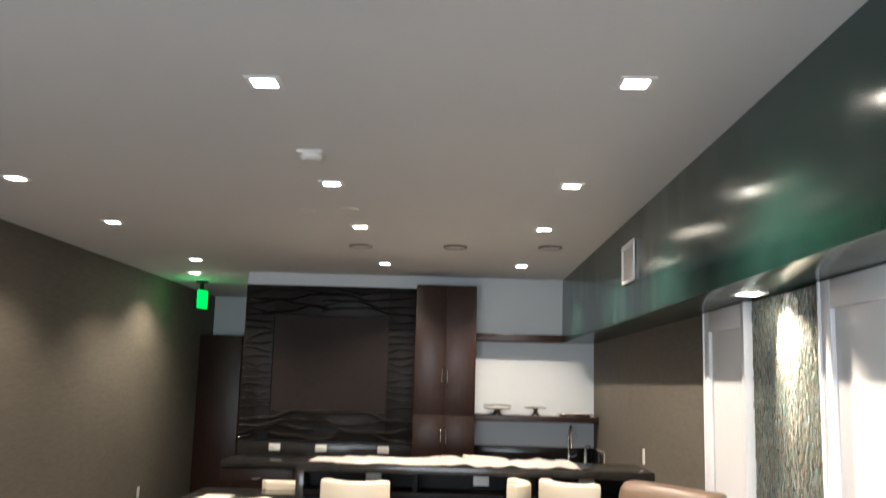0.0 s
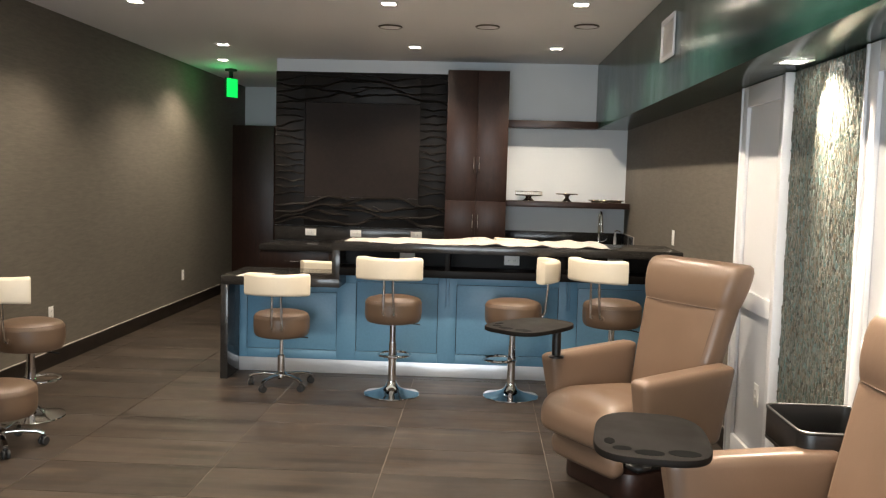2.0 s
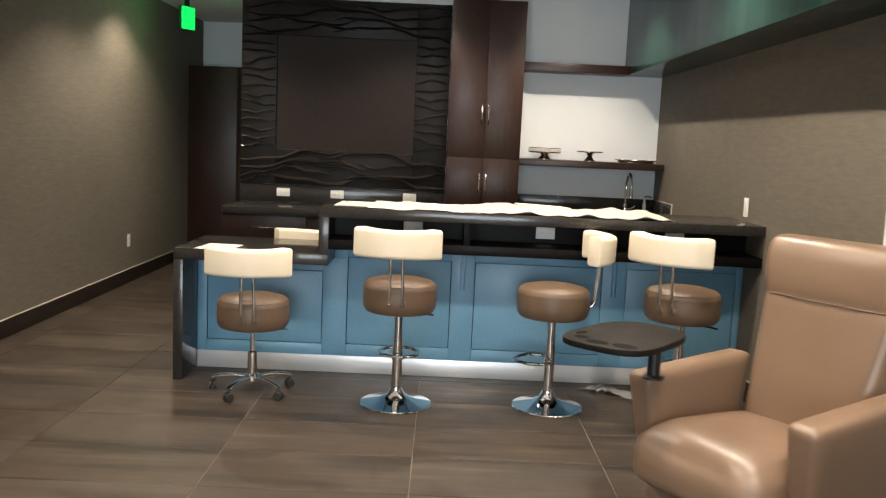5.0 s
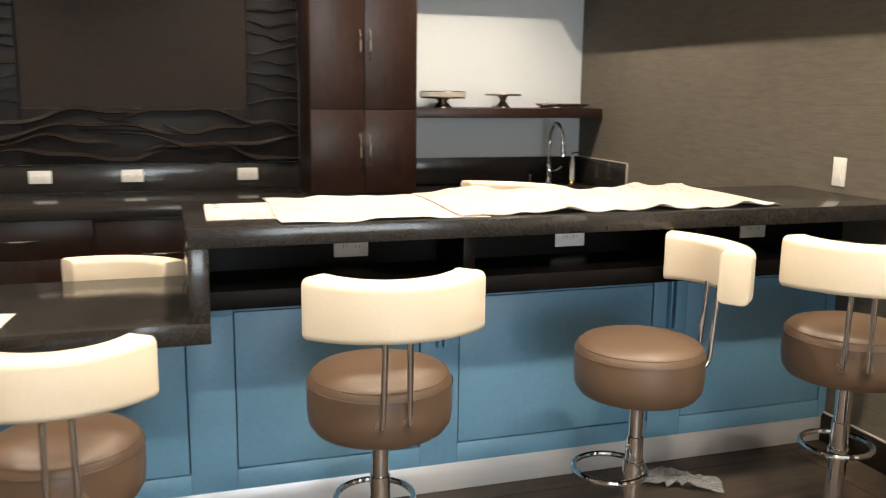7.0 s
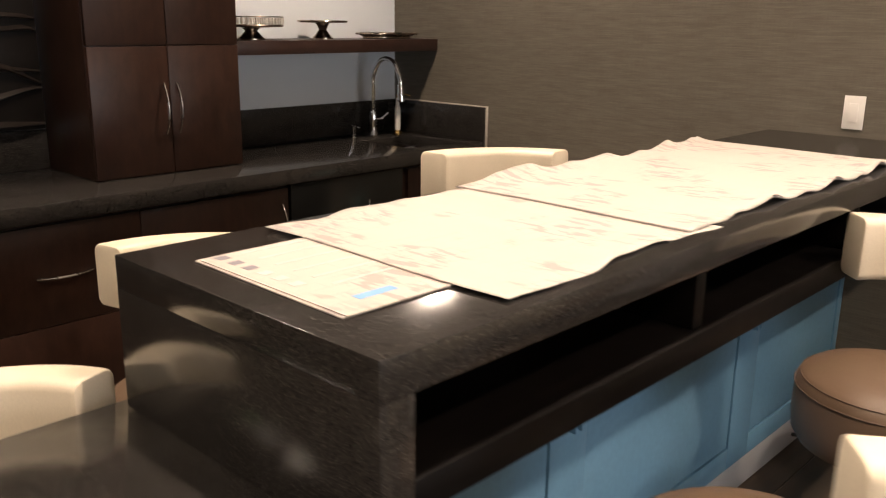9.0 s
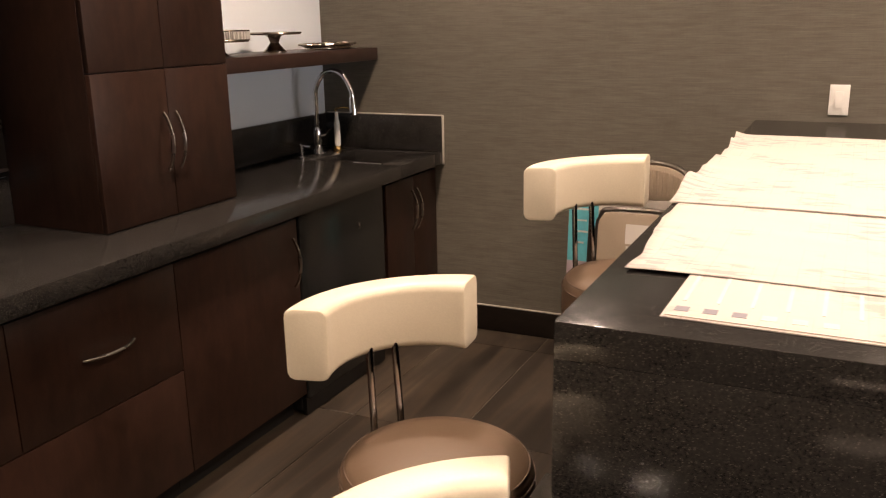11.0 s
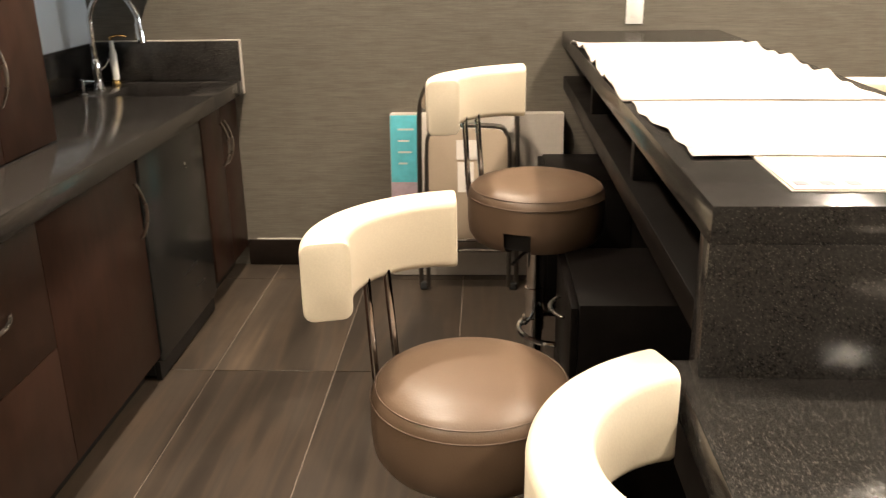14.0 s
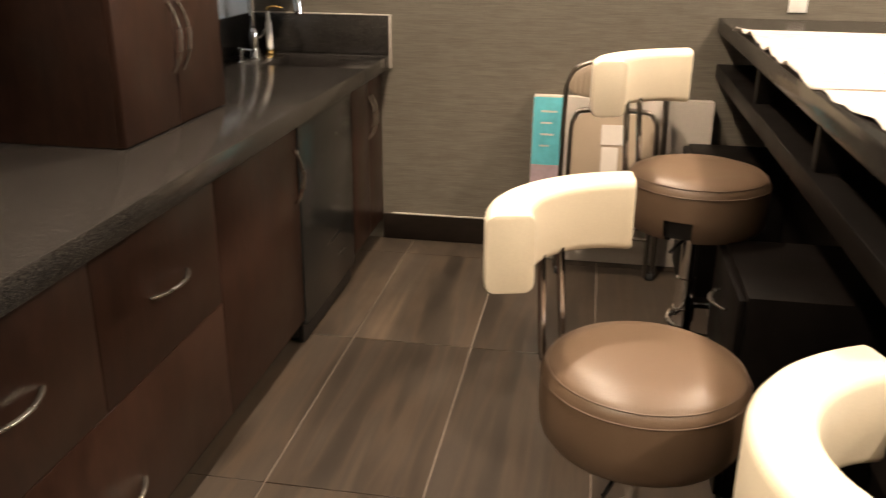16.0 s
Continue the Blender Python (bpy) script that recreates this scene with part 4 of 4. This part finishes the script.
# ---------------------------------------------------------------- stools
def stool(label, m, seat, foot, lift=0.0, notch=None):
    """A round-seated stool with a curved cream back; it faces +y, seat is the height of the seat's top."""
    ob = thing("bar_stool", label, "stool", "round leather stools", m)
    R, H = 0.205, 0.192
    lo = seat - H
    prof = [(0.05, lo + 0.004), (R - 0.045, lo), (R - 0.018, lo + 0.008), (R - 0.004, lo + 0.030), (R, lo + 0.07), (R - 0.001, lo + 0.132), (R - 0.006, lo + 0.155), (R - 0.024, lo + 0.173), (R - 0.07, lo + 0.186), (0.06, seat - 0.001), (0.004, seat)]
    drum = lathe(prof, 48)
    if notch is not None:
        gone = [f for f in drum.faces if f.calc_center_median().z < lo + 0.06 and f.calc_center_median().xy.length > 0.1 and abs((math.degrees(math.atan2(f.calc_center_median().y, f.calc_center_median().x)) - notch + 180) % 360 - 180) < 11]
        bmesh.ops.delete(drum, geom=gone, context="FACES")
    body = part("seat", drum, BROWN, ob, "brown leather drum seat")
    # Black drum added inside, so the notch looks like a shaded hollow.
    if notch is not None:
        part("inner_pan", lathe([(0.15, lo + 0.012), (R - 0.02, lo + 0.016), (R - 0.016, lo + 0.11), (0.1, lo + 0.12)], 32), BLACK, body)
    for r, z in ((R - 0.0005, lo + 0.141), (R - 0.0115, lo + 0.163)):
        part("seam", tube(ring(r, z, n=48), 0.0014, 6, True), THREAD, body)
    z0 = seat + 0.136 + lift
    for x in (-0.035, 0.035):
        part("back_post", tube(bend([(x, -R + 0.012, lo + 0.078), (x, -R - 0.006, lo + 0.080), (x, -R - 0.020, lo + 0.100), (x * 0.98, -R - 0.027, lo + 0.15), (x * 0.9, -R - 0.042, z0 + 0.03)], 6), 0.0085, 10, up=(1, 0, 0)), CHROME, ob)
        part("dimple", moved(lathe([(0.021, -0.012), (0.020, 0.002), (0.012, 0.005), (0.003, 0.004)], 16), pose(x, -R + 0.004, lo + 0.078, 90)), BROWN, body)
    rad, span = 0.256, 52
    path = arc(0, rad - R - 0.080, rad, -90 - span, -90 + span, 26, z0 + 0.079)
    pad = sweep(path, round_rect(0.092, 0.154, 0.020, 4), scale=lambda t: 0.97 + 0.07 * abs(2 * t - 1) ** 2)
    bmesh.ops.bevel(pad, geom=[e for e in pad.edges if e.calc_face_angle(0) > 1.0], offset=0.007, segments=2, profile=0.5, affect="EDGES")
    back = part("backrest", pad, CREAM, ob, "curved cream leather backrest")
    part("plate", lathe([(0.07, lo - 0.016), (0.075, lo - 0.012), (0.075, lo + 0.002), (0.05, lo + 0.0035)], 24), BLACK, ob)
    part("lever", tube(bend([(0.03, 0.02, lo - 0.012), (0.14, 0.04, lo - 0.016), (0.19, 0.05, lo - 0.022)], 5), 0.005, 8), BLACK, ob)
    if foot == "disc":
        part("foot_plate", lathe([(0.198, 0.001), (0.203, 0.004), (0.200, 0.009), (0.15, 0.020), (0.09, 0.036), (0.05, 0.058), (0.036, 0.085), (0.034, 0.098)], 48), CHROME, ob, "chrome trumpet base")
        part("column", lathe([(0.029, 0.0985), (0.029, lo * 0.72), (0.0245, lo * 0.722), (0.0245, lo - 0.0165)], 24), CHROME, ob)
        fr = part("footrest", tube(ring(0.115, lo * 0.52, 0, 0.085, 36), 0.0095, 8, True), CHROME, ob, "chrome footrest ring")
        part("collar", lathe([(0.0305, lo * 0.52 - 0.022), (0.034, lo * 0.52 - 0.02), (0.034, lo * 0.52 + 0.02), (0.0305, lo * 0.52 + 0.022)], 20), CHROME, fr)
    else:
        part("gas_lift", lathe([(0.028, 0.075), (0.028, lo * 0.62), (0.020, lo * 0.63), (0.014, lo * 0.632), (0.014, lo - 0.0165)], 20), CHROME, ob)
        part("hub", lathe([(0.03, 0.066), (0.042, 0.07), (0.042, 0.098), (0.03, 0.112)], 20), CHROME, ob)
        for k in range(5):
            a = 2 * math.pi * k / 5 + 0.5
            turn = Matrix.Rotation(a, 4, "Z")
            leg = part("leg", sweep([turn @ Vector(p) for p in ((0.035, 0, 0.088), (0.12, 0, 0.092), (0.20, 0, 0.083), (0.235, 0, 0.068))], round_rect(0.028, 0.020, 0.008, 3)), CHROME, ob, "polished metal star leg")
            c = turn @ Vector((0.232, 0, 0))
            w = Matrix.Translation((c.x, c.y, 0.026)) @ Matrix.Rotation(a + 0.9 * k, 4, "Z") @ Matrix.Rotation(radians(90), 4, "X")
            for s in (-0.013, 0.013):
                part("castor_wheel", moved(lathe([(0.006, s - 0.008), (0.022, s - 0.008), (0.025, s - 0.005), (0.025, s + 0.005), (0.022, s + 0.008), (0.006, s + 0.008)], 20), w), RUBBER, leg, "black castor wheel")
            part("castor_hood", moved(lathe([(0.010, 0.026), (0.016, 0.036), (0.014, 0.058), (0.007, 0.062)], 14), Matrix.Translation((c.x, c.y, 0))), BLACK, leg)
    return ob


stool("low castor stool with a cream curved back", pose(-1.365, 6.13, 0, 0, 0, 4), 0.572, "castor")
stool("chrome pedestal stool with a cream curved back", pose(-0.528, 6.02, 0, 0, 0, -3), 0.722, "disc")
stool("chrome pedestal stool turned sideways at the bar", pose(0.335, 6.08, 0, 0, 0, 86), 0.715, "disc")
stool("chrome pedestal stool beside the wall end", pose(1.02, 5.93, 0, 0, 0, -38), 0.755, "disc")
stool("castor stool behind the bar with a cream back", pose(-0.695, 7.306, 0, 0, 0, 145), 0.635, "castor", -0.012)
stool("tall stool behind the bar beside drawer pedestals", pose(0.255, 7.127, 0, 0, 0, 143), 0.780, "disc", -0.005, 20)
stool("stool tucked under the low granite top", pose(-1.31, 6.90, 0, 0, 0, 160), 0.548, "castor")
stool("chrome pedestal stool beside the grasscloth wall", pose(-2.72, 5.11, 0, 0, 0, -18), 0.625, "disc")
stool("low castor stool beside a brown recliner", pose(-2.575, 4.49, 0, 0, 0, -80), 0.375, "castor")


def crumpled_film():
    r = random.Random(21)
    bm = bmesh.new()
    grid = [[bm.verts.new((0.30 * i / 14 + r.uniform(-0.008, 0.008), 0.12 * j / 6 - 0.06 + r.uniform(-0.008, 0.008), 0.004 + 0.035 * r.random() * (1 - abs(2 * i / 14 - 1) ** 2))) for i in range(15)] for j in range(7)]
    for a, b in zip(grid, grid[1:]):
        for n in range(14):
            bm.faces.new((a[n], a[n + 1], b[n + 1], b[n]))
    t = Tree("clear_film")
    t.bsdf.inputs["Transmission Weight"].default_value = 0.75
    ob = new("plastic_film", mesh_of("plastic_film", bm, t.done((0.85, 0.85, 0.85), 0.12), False))
    ob.matrix_basis = pose(0.63, 6.50, 0.001, 0, 0, -34)
    tagged(ob, "crumpled clear plastic film on the floor tiles", "plastic film")


crumpled_film()

# ---------------------------------------------------------------- recliners
def recliner(label, m):
    """A pedicure-room recliner; it faces -y."""
    ob = thing("recliner", label, "recliner", "taupe leather recliners", m)
    seat = blob(0.57, 0.66, 0.20, 0.085, 7, 0.014)
    for v in seat.verts:
        k = (v.co.y + 0.33) / 0.66
        v.co.z += 0.035 * (1 - k) - 0.05 * max(0.0, 0.35 - k) ** 2 / 0.12
    part("seat", moved(seat, pose(0, -0.09, 0.355)), TAUPE, ob, "plump leather seat cushion")
    # one tapering back whose head end swells out above a seam
    rows = [(0.36, 0.46, 0.08), (0.38, 0.50, 0.13), (0.50, 0.52, 0.15), (0.64, 0.545, 0.155), (0.78, 0.57, 0.155), (0.88, 0.588, 0.155), (0.915, 0.596, 0.155), (0.930, 0.600, 0.148), (0.945, 0.606, 0.160), (0.98, 0.620, 0.176), (1.03, 0.640, 0.184), (1.08, 0.654, 0.184), (1.12, 0.660, 0.176), (1.145, 0.655, 0.152), (1.158, 0.635, 0.112), (1.163, 0.58, 0.05)]
    shell = bmesh.new()
    loops = []
    for z, w, t in rows:
        mid = 0.265 + 0.27 * (z - 0.45) - 0.06 * max(0.0, t - 0.155)
        outline = round_rect(w, t, min(0.06, t * 0.45), 5)
        loops.append([shell.verts.new((x, mid + y - 0.018 * (1 - (2 * x / w) ** 2) * (y < 0), z)) for x, y in outline])
    for a, b in zip(loops, loops[1:]):
        for n in range(len(a)):
            shell.faces.new((a[n], a[(n + 1) % len(a)], b[(n + 1) % len(b)], b[n]))
    shell.faces.new(loops[0][::-1])
    shell.faces.new(loops[-1])
    bk = part("back", shell, TAUPE, ob, "tapered leather back with a swollen head end")
    front = lambda z, w, t: 0.265 + 0.27 * (z - 0.45) - t / 2
    part("seam", tube([(x, front(0.93, 0.6, 0.148) - 0.018 * (1 - (x / 0.3) ** 2) + 0.0, 0.93) for x in (-0.25, -0.15, -0.05, 0.05, 0.15, 0.25)], 0.003, 6), THREAD, bk)
    for e in (-1, 1):
        part("seam", tube(bend([(e * 0.213, front(0.50, 0.52, 0.15) - 0.001, 0.50), (e * 0.228, front(0.66, 0.548, 0.155) - 0.001, 0.66), (e * 0.243, front(0.80, 0.573, 0.155) - 0.001, 0.80), (e * 0.252, front(0.92, 0.596, 0.155) - 0.001, 0.92)], 4), 0.0026, 6), THREAD, bk)
    for s in (-1, 1):
        arm = blob(0.125, 0.62, 0.40, 0.032, 7, 0.003)
        for v in arm.verts:
            k = v.co.z / 0.40 + 0.5
            f = 0.5 - v.co.y / 0.62
            v.co.y *= 0.80 + 0.20 * k
            v.co.x *= 0.72 + 0.28 * k
            v.co.z -= 0.035 * f * k
        a = part("armrest", moved(arm, pose(s * 0.345, 0.0, 0.47, 0, s * 3, 0)), TAUPE, ob, "tapered leather armrest")
        part("seam", tube([(s * 0.345 + s * 0.05, -0.27, 0.615), (s * 0.345 + s * 0.054, 0.0, 0.632), (s * 0.345 + s * 0.05, 0.26, 0.645)], 0.0025, 6), THREAD, a)
    part("footrest_pad", moved(blob(0.50, 0.10, 0.13, 0.048, 5, 0.006), pose(0, -0.30, 0.185, 10)), TAUPE, ob, "folded leather leg pad")
    part("plinth", moved(prism(round_rect(0.56, 0.58, 0.12, 6), 0.002, 0.14, 0.01), pose(0, 0.03, 0)), WOOD_X, ob, "dark wooden swivel plinth")
    part("frame", bx(-0.27, 0.27, -0.2, 0.30, 0.1405, 0.30, 0.02), BLACK, ob)
    return ob


R1 = pose(0.910, 4.39, 0, 0, 0, -57)
R2 = pose(1.08, 2.50, 0, 0, 0, -84)
recliner("taupe leather recliner beside white panelling", R1)
recliner("taupe leather recliner beside the mosaic wall", R2)
recliner("taupe leather recliner beside the grasscloth wall", pose(-2.86, 4.03, 0, 0, 0, 88))


def swing_table(label, m, post):
    """A swivel tray on a post; flat near-black discs along -y stand for shaded cup slots."""
    ob = thing("swivel_tray", label, "tray table", "swivel trays at the recliners", m)
    pts = []
    for i in range(56):
        a = 2 * math.pi * i / 56
        c, s = math.cos(a), math.sin(a)
        pts.append((0.245 * math.copysign(abs(c) ** 0.62, c), 0.170 * math.copysign(abs(s) ** 0.62, s) * (1.0 - 0.08 * c)))
    plate = part("tray_top", prism(pts, 0.0, 0.022, 0.004), TRAY, ob, "dark grey laminate tray")
    # No recess is cut: each slot's shade is a flat dark disc.
    for x, y, w, h in ((-0.105, 0.124, 0.030, 0.016), (-0.166, 0.088, 0.020, 0.027), (-0.192, 0.012, 0.026, 0.042), (-0.176, -0.086, 0.030, 0.046)):
        hole = [(w * math.cos(2 * math.pi * i / 24), h * math.sin(2 * math.pi * i / 24)) for i in range(24)]
        part("cup_slot", moved(prism(hole, 0.0222, 0.0230), pose(x, y, 0)), SLOT_SHADE, plate, "flat near-black disc with a slot's shade in its colour")
    px, py = post
    part("collar", moved(lathe([(0.05, -0.030), (0.055, -0.026), (0.055, -0.012), (0.045, -0.001)], 24), pose(px, py, 0)), BRASS, ob, "brass swivel collar")
    z = m.translation.z
    part("post", moved(lathe([(0.024, -z + 0.632), (0.024, -0.0305)], 20), pose(px, py, 0)), BLACK, ob)
    part("flange", moved(lathe([(0.042, -z + 0.626), (0.042, -z + 0.634), (0.026, -z + 0.640)], 24), pose(px, py, 0)), BLACK, ob)
    return ob


swing_table("dark oval swivel tray with cup slots", pose(0.36, 4.30, 0.808, 0, 0, 50), (0.235, 0.0))
swing_table("dark oval swivel tray beside a recliner arm", pose(0.625, 2.49, 0.785, 0, 0, 82), (0.235, 0.02))

cart = thing("tray_cart", "black plastic tray cart beside the mosaic wall", "cart", m=pose(1.385, 3.06, 0))
bw, bd = 0.172, 0.205
outline = round_rect(2 * bw, 2 * bd, 0.05, 6)
part("tray", prism(outline, 0.60, 0.612, 0.002), BLACK, cart)
part("tray_wall", sweep([(x * 0.975, y * 0.975, 0.6665) for x, y in outline], round_rect(0.009, 0.107, 0.003, 2), closed=True), BLACK, cart)
part("rim", tube([(x * 0.985, y * 0.985, 0.7205) for x, y in outline], 0.0065, 8, True), BLACK, cart)
part("lower_tray", prism(outline, 0.10, 0.16, 0.006), BLACK, cart)
for x in (-0.12, 0.12):
    for y in (-0.14, 0.14):
        leg = part("leg", bx(x - 0.014, x + 0.014, y - 0.014, y + 0.014, 0.002, 0.5995, 0.003), BLACK, cart)

# ---------------------------------------------------------------- things leaning at the wall
box = thing("display_carton", "tall white card carton printed teal, leaning on the wall", "box", m=pose(1.475, 7.318, 0.001, 0, 5, 0))
part("carton", bx(-0.05, 0.045, -0.38, 0.38, 0.0, 0.73, 0.003), CARTON, box)
part("printed_panel", bx(-0.0525, -0.0503, 0.245, 0.378, 0.43, 0.725, 0), TEAL, box, "teal printed panel")
part("printed_panel", bx(-0.0525, -0.0503, 0.245, 0.378, 0.20, 0.4295, 0), MAUVE, box, "mauve printed panel")
for i, w in enumerate((0.07, 0.05, 0.06, 0.04)):
    part("print_bar", bx(-0.0535, -0.0526, 0.345 - w, 0.345, 0.66 - 0.05 * i, 0.668 - 0.05 * i, 0), PAPER, box)
part("print_bar", bx(-0.0535, -0.0526, 0.26, 0.33, 0.25, 0.275, 0), TEAL, box)

fold = thing("folding_chair", "taupe folded metal chair leaning against the wall", "folding chair", m=pose(1.285, 7.352, 0.001, -6, 0, -90) @ Matrix.Diagonal((0.97, 1, 1.03, 1)))
# it faces -y here and stands folded
part("frame", tube(bend([(-0.215, 0.0, 0.012), (-0.215, 0.0, 0.40), (-0.213, 0.0, 0.70), (-0.20, 0.0, 0.80), (-0.15, 0.0, 0.865), (0, 0.0, 0.885), (0.15, 0.0, 0.865), (0.20, 0.0, 0.80), (0.213, 0.0, 0.70), (0.215, 0.0, 0.40), (0.215, 0.0, 0.012)], 5), 0.011, 8, up=(0, 1, 0)), GUNMETAL, fold)
pad = [(0.2 * math.copysign(abs(math.cos(a)) ** 0.6, math.cos(a)), 0.10 * math.sin(a) if math.sin(a) > 0 else 0.04 * math.sin(a)) for a in [2 * math.pi * i / 40 for i in range(40)]]
bp = part("back_pad", moved(prism(pad, -0.014, 0.014, 0.006), pose(0, -0.012, 0.775, 90)), FOLD_GREY, fold, "ribbed taupe back pad")
for i in range(17):
    x = -0.176 + 0.022 * i
    part("rib", tube([(x, -0.0265, 0.755), (x, -0.0275, 0.79), (x, -0.0265, 0.775 + 0.085 * math.sqrt(max(0.05, 1 - (x / 0.2) ** 2)))], 0.006, 6, up=(1, 0, 0)), FOLD_GREY, bp)
part("inner_frame", tube(bend([(-0.18, -0.03, 0.012), (-0.18, -0.03, 0.55), (-0.165, -0.03, 0.655), (-0.12, -0.03, 0.69), (0.12, -0.03, 0.69), (0.165, -0.03, 0.655), (0.18, -0.03, 0.55), (0.18, -0.03, 0.012)], 5), 0.010, 8, up=(0, 1, 0)), GUNMETAL, fold)
part("seat", moved(prism(round_rect(0.345, 0.46, 0.06, 4), -0.010, 0.010, 0.004), pose(0, -0.030, 0.45, 90)), FOLD_GREY, fold, "flat taupe folded seat")
for z in (0.17, 0.215):
    part("cross_bar", tube([(-0.178, -0.03, z), (0.178, -0.03, z)], 0.008, 8), GUNMETAL, fold)
for x in (-0.2, 0.2):
    part("rubber_foot", bx(x - 0.016, x + 0.016, -0.034, 0.004, 0.0, 0.028, 0.004), RUBBER, fold)
part("label_tag", bx(-0.05, 0.055, -0.0425, -0.0405, 0.555, 0.635, 0), PAPER, fold, "white paper sticker")
part("label_tag", bx(-0.045, 0.025, -0.0425, -0.0405, 0.42, 0.545, 0), PAPER, fold, "white paper sticker")

# ---------------------------------------------------------------- floor tiles
TW, TD, TX, TY = 0.895, 0.436, 0.49, 8.25
tile_mesh = mesh_of("tile", bx(-TW / 2 + 0.0018, TW / 2 - 0.0018, -TD / 2 + 0.0018, TD / 2 - 0.0018, -0.004, 0.0, 0.0012, 1), TILE)
for i in range(-5, 3):
    for j in range(-26, 10):
        x0, x1 = TX + TW * (i - 1), TX + TW * i
        y0, y1 = TY + TD * (j - 1), TY + TD * j
        a, b, c, d = max(x0, XW), min(x1, XE), max(y0, YS), min(y1, YH)
        if b - a < 0.02 or d - c < 0.02 or (a >= -2.122 and c >= YN):
            continue
        ob = new("tile", tile_mesh)
        ob.parent = floor
        ob.matrix_basis = Matrix.Translation(((a + b) / 2, (c + d) / 2, 0)) @ Matrix.Diagonal(((b - a) / TW, (d - c) / TD, 1, 1))
